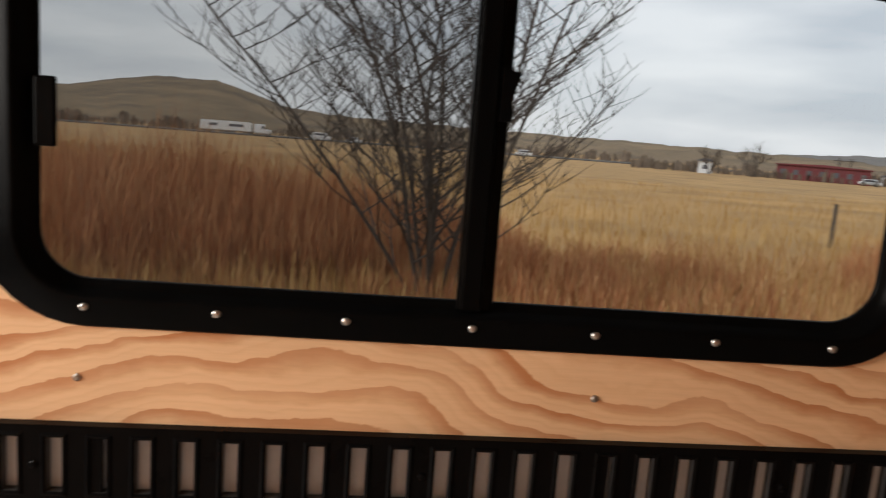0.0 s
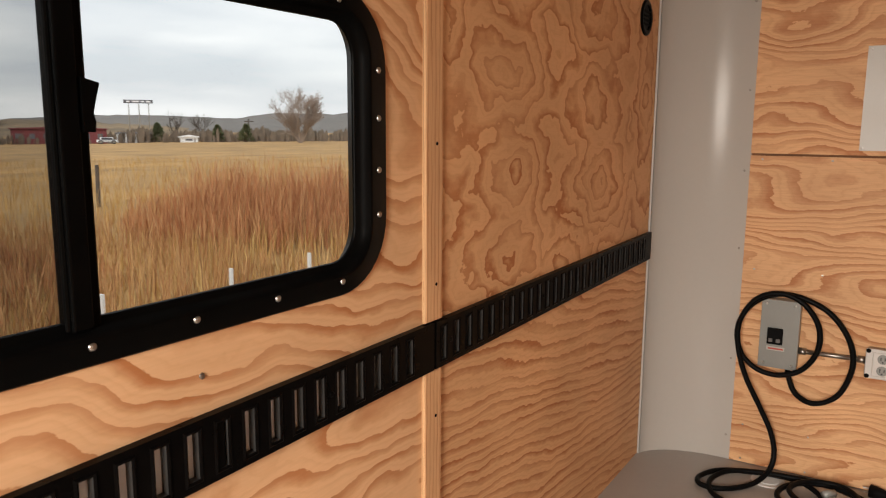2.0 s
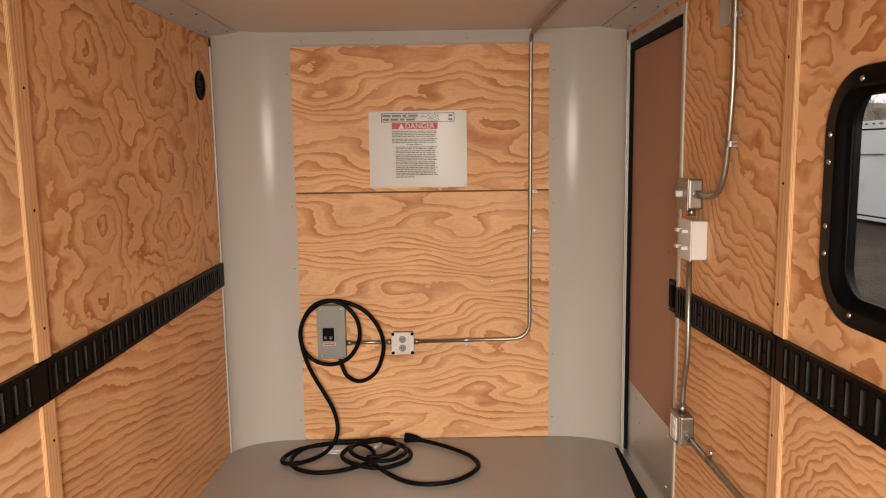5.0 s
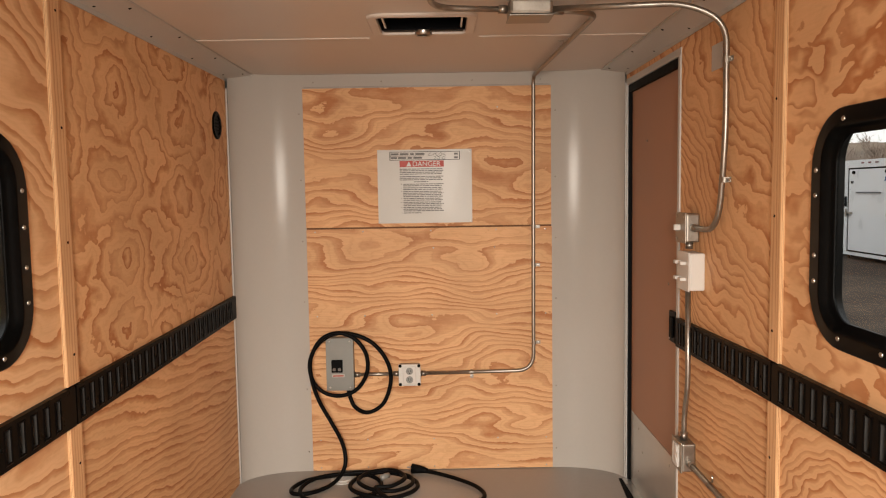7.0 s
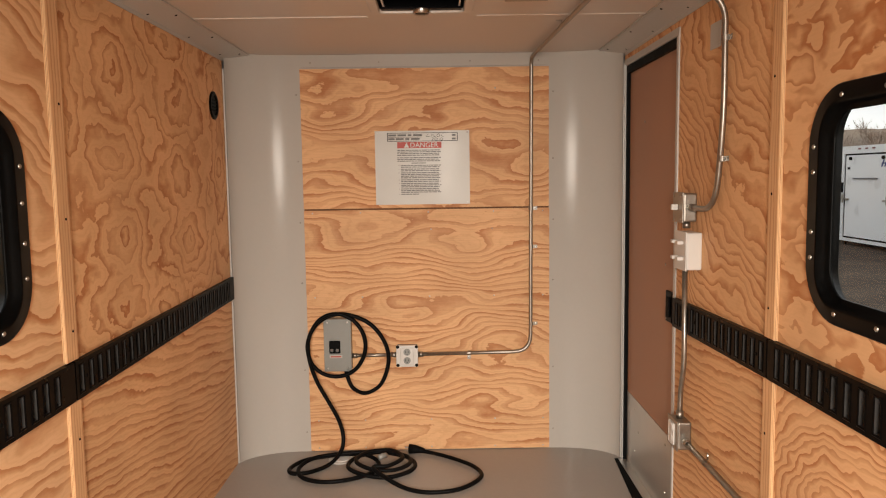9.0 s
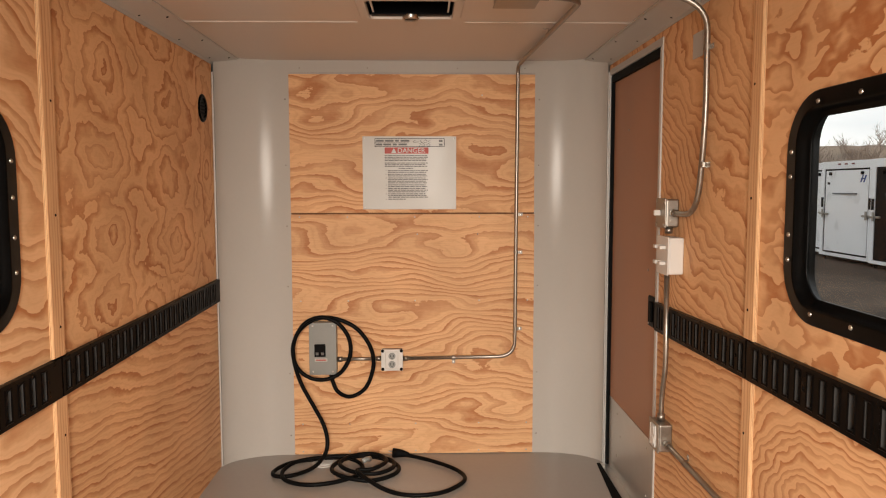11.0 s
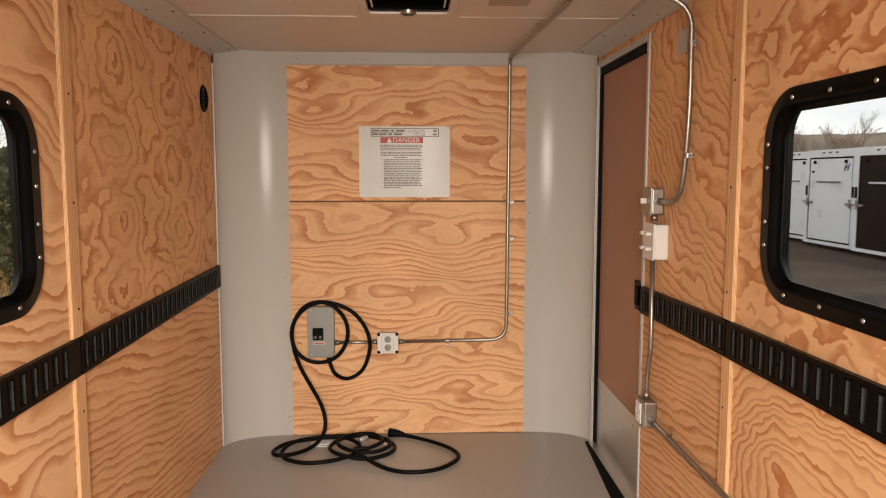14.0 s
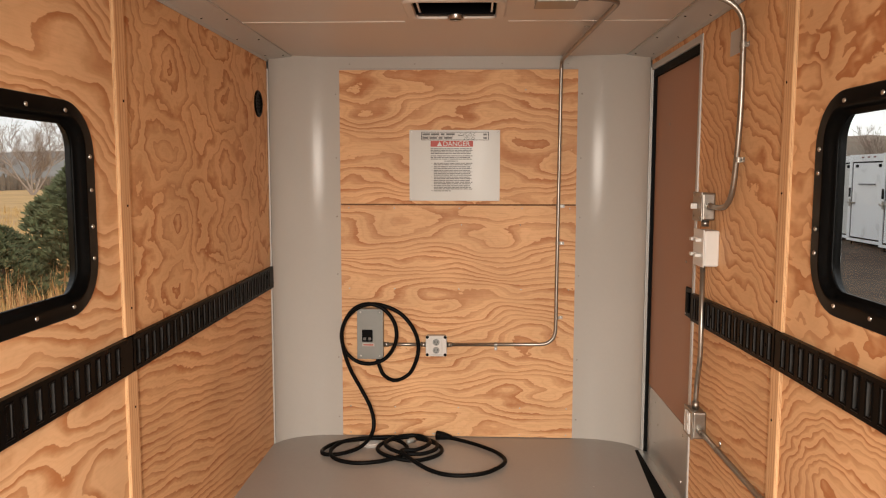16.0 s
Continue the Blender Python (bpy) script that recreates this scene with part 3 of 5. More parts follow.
# ---- tie-down tracks ----
def track(side, y0, y1, za, zb, label):
    """A steel strip with a row of upright slots with rolled lips; za and zb are its top at the rear and at the front end."""
    h, pitch, sw, sh = 0.106, 0.0550, 0.0195, 0.073
    ob = thing("tie_down_track", label, "tie-down track", (side * XW, y0, za), "tie-down tracks")
    xf = XW - 0.0155
    X = lambda d: side * (xf + d)
    slope = (zb - za) / (y1 - y0)
    bm, walls = bmesh.new(), bmesh.new()

    def top(y):
        return za + slope * (y - y0)

    def quad(pts, into=None):
        into = into or bm
        into.faces.new([into.verts.new((X(d), y, top(y) - v)) for d, y, v in pts])

    ys = []
    n = int((y1 - y0 - 0.02) / pitch)
    first = y0 + 0.03
    last = y0
    v0, v1 = (h - sh) / 2, (h + sh) / 2
    for k in range(n):
        a = first + k * pitch - sw / 2
        b = a + sw
        quad(((0, last, 0), (0, a, 0), (0, a, h), (0, last, h)))
        quad(((0, a, 0), (0, b, 0), (0, b, v0), (0, a, v0)))
        quad(((0, a, v1), (0, b, v1), (0, b, h), (0, a, h)))
        # rolled lips of the slot
        m = 0.0035
        lip = (((0, a, v0), (0, b, v0), (0, b, v1), (0, a, v1)), ((-0.0022, a - m, v0 - m), (-0.0022, b + m, v0 - m), (-0.0022, b + m, v1 + m), (-0.0022, a - m, v1 + m)),
               ((0.0004, a - 2.2 * m, v0 - 2 * m), (0.0004, b + 2.2 * m, v0 - 2 * m), (0.0004, b + 2.2 * m, v1 + 2 * m), (0.0004, a - 2.2 * m, v1 + 2 * m)))
        deep = tuple((0.0135, y, v) for _, y, v in lip[0])
        for p, q in ((deep, lip[0]), (lip[0], lip[1]), (lip[1], lip[2])):
            for i in range(4):
                j = (i + 1) % 4
                quad((p[i], p[j], q[j], q[i]), walls if p is deep else bm)
        ys.append((a, b))
        last = b
    quad(((0, last, 0), (0, y1, 0), (0, y1, h), (0, last, h)))
    # turned-back edges
    for v in (0, h):
        quad(((0, y0, v), (0, y1, v), (0.0153, y1, v), (0.0153, y0, v)))
    for y in (y0, y1):
        quad(((0, y, 0), (0, y, h), (0.0153, y, h), (0.0153, y, 0)))
    part("strip", bm, TRACK, ob, "black painted steel strip with upright slots")
    part("slot_edges", walls, SLOTEDGE, ob, "dark worn edges of the slots")
    bm = bmesh.new()
    bm.faces.new([bm.verts.new((side * (XW - 0.0012), y, top(y) - v)) for y, v in ((y0 + 0.002, 0.01), (y1 - 0.002, 0.01), (y1 - 0.002, h - 0.01), (y0 + 0.002, h - 0.01))])
    part("backing", bm, BACKING, ob, "pale metal backing seen through the slots")
    for k in range(5, n, 12):
        y = (ys[k][0] + ys[k][1]) / 2
        bm = bmesh.new()
        box(bm, *sorted((X(0.001), X(0.007))), ys[k][0] - 0.002, ys[k][1] - 0.006, top(y) - v1 - 0.002, top(y) - v0 + 0.002)
        part("infill", bm, TRACK, ob)
    for k in range(0, n, 9):
        y = ys[k][1] + 0.02
        part("screw", dome(bmesh.new(), (X(0), y, top(y) - h / 2), (-side, 0, 0), 0.006, 0.003, 8), TRACK, ob)
    return ob


track(-1, 2.346, 3.897, 0.897, 0.917, "black slotted steel tie-down track screwed to plywood wall")
track(-1, -0.535, 2.338, 0.868, 0.897, "black slotted steel tie-down track screwed to plywood wall")
track(1, 2.309, 3.103, 0.940, 0.920, "black slotted steel tie-down track ending at the side door")
track(1, -0.535, 2.301, 0.985, 0.940, "black slotted steel tie-down track screwed to plywood wall")


# ---- side door ----
door = thing("door_1", "brown laminated side door with aluminium kick plate, closed", "door", (XW + 0.03, DY0, 0.0), kind="structure")
dx0, dx1 = XW + 0.018, XW + 0.046
part("door_leaf", boxed(dx0, dx1, DY0 + 0.004, DY1 - 0.016, -0.02, DZ1 - 0.0345), DOORSKIN, door, "brown fine-grained door skin")
part("kick_plate", boxed(dx0 - 0.003, dx0 - 0.0003, DY0 + 0.006, DY1 - 0.022, -0.018, 0.345), ALU, door, "bare aluminium kick plate")
for y, z in ((3.26, 0.10), (3.72, 0.10), (3.72, 0.30), (3.26, 0.30), (3.66, 0.21)):
    part("screw", dome(bmesh.new(), (dx0 - 0.003, y, z), (-1, 0, 0), 0.006, 0.003, 8), SCREW, door)
# seal made taller along the top, its black also painting the recess shadow
part("seal", box(box(boxed(XW + 0.002, dx1, DY1 - 0.0155, DY1 - 0.001, -0.035, DZ1 - 0.001), XW + 0.002, dx1, DY0 + 0.001, DY1 - 0.016, DZ1 - 0.034, DZ1 - 0.001),
                 XW + 0.002, dx1, DY0 + 0.001, DY1 - 0.016, -0.039, -0.0205), RUBBER, door, "black rubber door seal, its tall top band also the shadow of the recess")
bm = bmesh.new()
box(bm, XW - 0.004, XW + 0.0118, DY1, DY1 + 0.030, 0.0, DZ1 + 0.028)
box(bm, XW - 0.004, XW + 0.0118, DY0 - 0.022, DY1 - 0.0005, DZ1, DZ1 + 0.028)
box(bm, XW - 0.006, XW + 0.0118, DY0 - 0.022, DY0, 0.0, DZ1 - 0.0005)
part("door_frame", bm, COVE, door, "pale metal door frame")
bm = bmesh.new()
loft(bm, [[(x, y, z) for x, y in ((0.846, DY0 + 0.002), (0.908, DY0 + 0.002), (0.912, DY1 - 0.004), (0.896, DY1 - 0.004))] for z in (0.0003, 0.004)])
bm.faces.new(list(bm.verts)[4:8])
part("threshold", bm, RUBBER, door, "black rubber strip at the door sill")
part("sill", boxed(0.9125, dx0 - 0.0035, DY0 + 0.002, DY1 - 0.002, 0.0003, 0.003), ALU, door, "aluminium door sill")
latch = part("latch", boxed(dx0 - 0.012, dx0 - 0.0005, 3.178, 3.258, 0.805, 0.925, bevel=0.004), BLACK, door, "black paddle latch")
part("paddle", boxed(dx0 - 0.020, dx0 - 0.0125, 3.195, 3.228, 0.825, 0.905, bevel=0.003), RUBBER, latch)
part("screw", dome(bmesh.new(), (dx0 - 0.012, 3.245, 0.816), (-1, 0, 0), 0.004, 0.003, 8), SCREW, latch)
for y, z in ((3.62, 1.60), (3.30, 1.02)):
    part("screw", dome(bmesh.new(), (dx0, y, z), (-1, 0, 0), 0.006, 0.003, 8), STEEL, door)


# ---- things on the front wall ----
def screws(parent, spots, axis, material=SCREW, r=0.0042, h=0.0028):
    for c in spots:
        part("screw", dome(bmesh.new(), c, axis, r, h, 8), material, parent)


screws(wall_front, [(x, YF, z) for z in (0.018, 0.16, 0.787, 1.205) for x in (-0.56, -0.325, 0.008, 0.328, 0.57)] + [(x, YF, 1.12) for x in (0.02, 0.32)]
       + [(x, YF, 1.80) for x in (0.34,)], (0, -1, 0))

screws(wall_left, [(-XW, 1.057, 0.943), (-XW, 1.729, 0.949), (-XW, 0.385, 0.938)], (1, 0, 0), STEEL, 0.0055, 0.003)

panel = thing("breaker_panel", "small grey steel breaker box on plywood wall", "breaker box", (-0.446, YF, 0.43))
part("case", boxed(-0.511, -0.381, YF - 0.062, YF - 0.0002, 0.432, 0.688, bevel=0.004), PANELGREY, panel)
part("cover", boxed(-0.513, -0.379, YF - 0.066, YF - 0.0625, 0.430, 0.690, bevel=0.0015), PANELGREY, panel, "grey enamelled cover plate")
br = part("breaker", boxed(-0.486, -0.432, YF - 0.078, YF - 0.0664, 0.522, 0.584, bevel=0.003), RUBBER, panel, "black double breaker")
for x in (-0.472, -0.446):
    part("toggle", boxed(x - 0.007, x + 0.007, YF - 0.086, YF - 0.0785, 0.532, 0.546, bevel=0.002), INKGREY, br)
part("sticker", boxed(-0.486, -0.424, YF - 0.067, YF - 0.0663, 0.497, 0.512), PAPER, panel, "white label with a line of red print")
part("print", boxed(-0.481, -0.429, YF - 0.0675, YF - 0.0672, 0.501, 0.507), RED, panel)
screws(panel, [(x, YF - 0.066, z) for x in (-0.495, -0.397) for z in (0.446, 0.674)], (0, -1, 0), SCREW, 0.005, 0.003)

outlet = thing("outlet_box", "galvanised steel outlet box with white duplex socket", "outlet", (-0.107, YF, 0.44))
part("box", boxed(-0.158, -0.056, YF - 0.046, YF - 0.0002, 0.447, 0.549, bevel=0.006), STEEL, outlet)
part("cover", boxed(-0.161, -0.053, YF - 0.052, YF - 0.0465, 0.444, 0.552, bevel=0.004), PLASTIC, outlet, "pale raised cover plate")
part("receptacle", boxed(-0.139, -0.075, YF - 0.056, YF - 0.0525, 0.455, 0.541, bevel=0.005), PLASTIC, outlet, "white duplex receptacle")
for z in (0.477, 0.519):
    face = part("socket", disc(bmesh.new(), (-0.107, YF - 0.056, z), (0, -1, 0), 0.0175, 0.002), PANELGREY, outlet, "grey socket face")
    for x, hh in ((-0.1135, 0.005), (-0.1005, 0.004)):
        part("slot", boxed(x - 0.0016, x + 0.0016, YF - 0.0588, YF - 0.0581, z - hh, z + hh + 0.003), INK, face)
    part("slot", disc(bmesh.new(), (-0.107, YF - 0.0582, z - 0.010), (0, -1, 0), 0.003, 0.0006, 10), INK, face)
screws(outlet, [(x, YF - 0.052, z) for x in (-0.153, -0.061) for z in (0.452, 0.544)], (0, -1, 0), RUBBER, 0.0085, 0.003)


def conduit(name, pts, r, label, bend=0.06, couplings=(), group="electrical conduit"):
    ob = thing(name, label, "conduit", pts[0], group)
    part("pipe", tube(bmesh.new(), bent(pts, bend), r, 12), STEEL, ob, smooth=True)
    for a, b in couplings:
        part("coupling", tube(bmesh.new(), [a, b], r + 0.004, 12), STEEL, ob, smooth=True)
    return ob


def strap(ob, c, along, wall, r):
    """A one-hole pipe strap with its screw: along the pipe, and the way to the wall."""
    c, along, wall = Vector(c), Vector(along).normalized(), Vector(wall).normalized()
    s = along.cross(wall)
    tube_pts = [c + (s * math.cos(a) - wall * math.sin(a)) * (r + 0.0015) for a in [radians(q) for q in range(0, 181, 20)]]
    bm = bmesh.new()
    rows = []
    for p in [tube_pts[0] + wall * r] + tube_pts + [tube_pts[-1] + wall * r, tube_pts[-1] + wall * r - s * 0.022]:
        rows.append([bm.verts.new(p + along * d) for d in (-0.008, 0.008)])
    for a, b in zip(rows, rows[1:]):
        bm.faces.new((a[0], a[1], b[1], b[0]))
    st = part("strap", bm, STEEL, ob)
    part("screw", dome(bmesh.new(), tube_pts[-1] + wall * (r - 0.0005) - s * 0.013, -wall, 0.0055, 0.004, 8), SCREW, st)


CR = 0.0092
yc = YF - 0.020
conduit("electrical_conduit", [(-0.381, yc, 0.497), (-0.16, yc, 0.499)], CR, "short galvanised conduit between breaker box and outlet", couplings=(((-0.379, yc, 0.497), (-0.355, yc, 0.497)), ((-0.186, yc, 0.499), (-0.1615, yc, 0.499))))
cB = conduit("electrical_conduit", [(-0.055, yc, 0.499), (0.506, yc, 0.506), (0.508, yc, 1.0), (0.513, yc, 1.915), (0.513, yc - 0.03, 1.940), (0.560, 2.76, 1.945), (0.42, 2.715, 1.945)], CR,
             "galvanised conduit bent up the plywood wall and along the ceiling", 0.085, couplings=(((-0.0525, yc, 0.499), (-0.028, yc, 0.499)), ((0.445, 2.723, 1.945), (0.412, 2.713, 1.945))))
for z in (1.217, 1.029, 0.645):
    strap(cB, (0.509, yc, z), (0, 0, 1), (0, 1, 0), CR)
strap(cB, (0.20, yc, 0.502), (1, 0, 0), (0, 1, 0), CR)
strap(cB, (0.540, 3.23, 1.943), (0, 1, 0), (0, 0, 1), CR)
cbox = thing("ceiling_box", "galvanised octagonal junction box under the ceiling", "junction box", (0.337, 2.70, ZC))
part("box", boxed(0.275, 0.405, 2.645, 2.755, ZC - 0.048, ZC - 0.0003, bevel=0.01), STEEL, cbox)
part("cover", boxed(0.273, 0.407, 2.643, 2.757, ZC - 0.053, ZC - 0.0485, bevel=0.003), STEEL, cbox, "steel cover plate")
conduit("electrical_conduit", [(0.273, 2.695, 1.945), (0.05, 2.665, 1.945), (0.0, 2.1, 1.945), (0.0, 1.2, 1.945)], CR, "galvanised conduit run along the ceiling", 0.08, couplings=(((0.271, 2.695, 1.945), (0.245, 2.692, 1.945)),))

# ---- warning sign ----
sign = thing("warning_sign", "off-white warning sheet screwed to plywood, red danger heading", "sign", (-0.015, YF, 1.243))
part("sheet", boxed(-0.246, 0.213, YF - 0.004, YF - 0.0003, 1.243, 1.600), PAPER, sign)
ys_ = YF - 0.0047
bm = bmesh.new()
for x0, x1, z0, z1 in ((-0.186, 0.156, 1.588, 1.5905), (-0.186, 0.156, 1.549, 1.5515), (-0.186, -0.183, 1.5515, 1.588), (0.153, 0.156, 1.5515, 1.588), (-0.183, -0.02, 1.5685, 1.570)):
    box(bm, x0, x1, ys_, ys_ + 0.0005, z0, z1)
part("print_border", bm, INK, sign)


def lettering(text, size, x, z, y, material, parent, name="lettering"):
    cu = bpy.data.curves.new(name, "FONT")
    cu.body, cu.size, cu.extrude = text, size, 0.0002
    tmp = bpy.data.objects.new(name, cu)
    scene.collection.objects.link(tmp)
    dg = bpy.context.evaluated_depsgraph_get()
    me = bpy.data.meshes.new_from_object(tmp.evaluated_get(dg))
    bpy.data.objects.remove(tmp)
    me.transform(Matrix.Translation((x, y, z)) @ Matrix.Rotation(radians(90), 4, "X"))
    me.materials.clear()
    me.materials.append(material)
    ob = new(name, me)
    ob.parent = parent
    ob.matrix_parent_inverse = Matrix.Translation(-parent.location)
    return ob


for x0, x1, z in ((-0.180, -0.142, 1.5785), (-0.136, -0.094, 1.5785), (-0.086, -0.068, 1.5785), (-0.060, -0.016, 1.5785), (-0.180, -0.150, 1.5605), (-0.144, -0.106, 1.5605),
                  (-0.098, -0.078, 1.5605), (-0.070, -0.028, 1.5605), (0.128, 0.146, 1.5775), (0.128, 0.146, 1.5600)):
    part("print_bar", boxed(x0, x1, ys_, ys_ + 0.0005, z - 0.0046, z + 0.0046), INKGREY, sign)
# hand-written marks in the two boxes
for q in (((-0.005, 1.584), (-0.018, 1.572), (0.004, 1.573)), ((0.012, 1.585), (0.006, 1.568)), ((0.024, 1.584), (0.016, 1.577), (0.028, 1.570), (0.020, 1.569)),
          ((0.042, 1.585), (0.034, 1.574), (0.044, 1.569), (0.050, 1.578), (0.042, 1.585)), ((0.066, 1.584), (0.056, 1.576), (0.068, 1.570)),
          ((0.010, 1.565), (0.018, 1.564), (0.012, 1.552)), ((0.030, 1.566), (0.024, 1.557), (0.032, 1.552), (0.038, 1.560), (0.030, 1.566)), ((0.056, 1.566), (0.048, 1.557), (0.058, 1.552), (0.064, 1.560), (0.056, 1.566))):
    part("pen_mark", tube(bmesh.new(), smooth_path([(x + 0.02, ys_, z) for x, z in q], 4), 0.0011, 4), INK, sign)
part("heading_band", boxed(-0.138, 0.077, ys_, ys_ + 0.0005, 1.516, 1.546), RED, sign, "red heading band")
lettering("DANGER", 0.034, -0.076, 1.5195, ys_ - 0.0006, PAPER, sign)
bm = bmesh.new()
tri = [bm.verts.new((x, ys_ - 0.0006, z)) for x, z in ((-0.106, 1.519), (-0.080, 1.519), (-0.093, 1.543))]
bm.faces.new(tri)
part("warning_triangle", bm, PAPER, sign)
rnd = random.Random(4)
rows_ = [1.506, 1.498, 1.490, 1.482, 1.470, 1.462, 1.454, 1.444, 1.433, 1.425, 1.415, 1.407, 1.397, 1.389, 1.381, 1.373, 1.363, 1.355, 1.345, 1.337, 1.329, 1.319, 1.311, 1.303, 1.293]
for i, z in enumerate(rows_):
    x0 = -0.138 if i < 7 else (-0.07 if i == 7 else -0.122)
    x1 = (0.0 if i == 7 else 0.074 - rnd.choice((0, 0.004, 0.008, 0.012, 0.05 if i in (3, 6, 9, 15, 20) else 0.01)) - (0.10 if i == 24 else 0))
    bm = bmesh.new()
    x = x0
    while x < x1:
        w = rnd.uniform(0.008, 0.026)
        box(bm, x, min(x + w, x1), ys_, ys_ + 0.0005, z - 0.0022, z + 0.0022)
        x += w + 0.0028
    if i in (8, 10, 12, 16, 18, 21, 24):
        box(bm, -0.133, -0.130, ys_, ys_ + 0.0005, z - 0.002, z + 0.002)
    part("print_line", bm, INKGREY, sign)
screws(sign, [(x, YF - 0.004, z) for x in (-0.236, 0.203) for z in (1.252, 1.590)], (0, -1, 0), SCREW, 0.004, 0.002)


# ---- power cord ----
cord = thing("power_cord", "thick black power cord coiled on floor and looped over breaker box", "power cord", (-0.2, 3.8, 0.0))
cy_ = YF - 0.085
line = [(-0.412, YF - 0.03, 0.425), (-0.405, YF - 0.045, 0.40), (-0.375, cy_ + 0.02, 0.345), (-0.31, cy_, 0.325), (-0.235, cy_, 0.37), (-0.197, cy_, 0.48), (-0.215, cy_, 0.58), (-0.285, cy_, 0.67), (-0.39, cy_, 0.715), (-0.48, cy_, 0.71),
        (-0.555, cy_, 0.655), (-0.588, cy_ - 0.012, 0.57), (-0.57, cy_ - 0.012, 0.48), (-0.51, cy_ - 0.012, 0.425), (-0.43, cy_ - 0.014, 0.415), (-0.355, cy_ - 0.012, 0.45), (-0.31, cy_ - 0.012, 0.53),
        (-0.315, cy_ - 0.012, 0.62), (-0.37, cy_ - 0.012, 0.695), (-0.45, cy_ - 0.012, 0.722), (-0.53, cy_ - 0.014, 0.69), (-0.580, cy_ - 0.022, 0.60), (-0.578, cy_ - 0.024, 0.50), (-0.545, cy_ - 0.02, 0.39), (-0.49, cy_ - 0.01, 0.28),
        (-0.445, cy_ - 0.01, 0.19), (-0.425, cy_ - 0.02, 0.11), (-0.435, cy_ - 0.05, 0.05), (-0.48, cy_ - 0.12, 0.014)]
FZ = 0.0125
floorline = [(-0.56, 3.745, FZ), (-0.64, 3.735, FZ), (-0.660, 3.80, FZ), (-0.60, 3.90, FZ), (-0.46, 3.955, FZ), (-0.33, 3.935, 0.022), (-0.25, 3.86, FZ), (-0.26, 3.74, FZ), (-0.36, 3.655, FZ), (-0.48, 3.63, FZ),
             (-0.585, 3.685, FZ), (-0.615, 3.78, 0.020), (-0.56, 3.88, 0.028), (-0.42, 3.93, 0.030), (-0.25, 3.945, 0.028), (-0.12, 3.90, 0.02), (-0.07, 3.82, FZ), (-0.10, 3.73, FZ), (-0.20, 3.67, FZ), (-0.32, 3.69, 0.024),
             (-0.385, 3.77, 0.028), (-0.35, 3.87, 0.034), (-0.24, 3.92, 0.038), (-0.12, 3.87, 0.038), (-0.095, 3.78, 0.034), (-0.17, 3.70, 0.034), (-0.28, 3.71, 0.040), (-0.35, 3.80, 0.044), (-0.30, 3.90, 0.046), (-0.19, 3.92, 0.046),
             (-0.13, 3.83, 0.044), (-0.19, 3.73, 0.044), (-0.26, 3.71, 0.046), (-0.20, 3.62, 0.034), (-0.10, 3.545, FZ), (0.01, 3.50, FZ), (0.14, 3.535, FZ), (0.235, 3.66, FZ), (0.21, 3.78, FZ), (0.11, 3.89, FZ), (0.0, 3.97, FZ), (-0.07, 3.985, 0.018)]
part("cable", tube(bmesh.new(), smooth_path(line + floorline, 7), 0.0100, 8), CORD, cord, smooth=True)
plug = part("plug", tube(bmesh.new(), [(-0.03, 3.975, 0.02), (-0.05, 3.985, 0.021), (-0.07, 3.992, 0.022), (-0.105, 4.0, 0.022)], 0.012, 12, taper=0.024), RUBBER, cord, "black moulded plug", True)
for dz in (-0.008, 0.008):
    part("prong", boxed(-0.128, -0.106, 3.998, 4.002, 0.022 + dz - 0.003, 0.022 + dz + 0.003), SCREW, plug)
part("tie", tube(bmesh.new(), [(-0.240, 3.785, 0.060), (-0.225, 3.80, 0.064), (-0.208, 3.82, 0.060)], 0.013, 8), PANELGREY, cord, "clear plastic connector cap", True)
puck = thing("floor_socket", "round white floor hatch ring beneath the cord", "floor socket", (-0.438, 3.925, 0.0))
part("plate", disc(bmesh.new(), (-0.438, 3.925, 0.0003), (0, 0, 1), 0.060, 0.004, 32), PLASTIC, puck)
part("lid", disc(bmesh.new(), (-0.438, 3.925, 0.0046), (0, 0, 1), 0.040, 0.003, 32), WHITE, puck)
screws(floor, [(-0.116, 3.435, 0.0), (0.62, 3.43, 0.0), (-0.62, 3.20, 0.0), (0.10, 2.9, 0.0)], (0, 0, 1), SCREW, 0.006, 0.002)


# ---- things on the right wall ----
def wall_box(name, label, category, y0, y1, z0, z1, depth, material):
    ob = thing(name, label, category, (XW, (y0 + y1) / 2, z0))
    part("box", boxed(XW - depth, XW - 0.0003, y0, y1, z0, z1, bevel=0.006), material, ob)
    part("cover", boxed(XW - depth - 0.005, XW - depth - 0.0003, y0 - 0.003, y1 + 0.003, z0 - 0.003, z1 + 0.003, bevel=0.002), material, ob)
    return ob


sw = wall_box("light_switch", "galvanised steel switch box with white toggle", "light switch", 2.899, 2.999, 1.212, 1.310, 0.046, STEEL)
part("toggle", boxed(XW - 0.074, XW - 0.0515, 2.941, 2.955, 1.252, 1.272, bevel=0.003), PLASTIC, sw, "white toggle")
screws(sw, [(XW - 0.051, y, z) for y in (2.912, 2.986) for z in (1.222, 1.300)], (-1, 0, 0), SCREW, 0.005, 0.003)
for z in (1.232, 1.290):
    part("knockout", disc(bmesh.new(), (XW - 0.024, 2.8987, z), (0, -1, 0), 0.009, 0.0012, 16), STEEL, sw)
wb = wall_box("switch_panel", "white plastic box with four small toggle switches", "switch box", 2.842, 2.955, 1.054, 1.180, 0.052, PLASTIC)
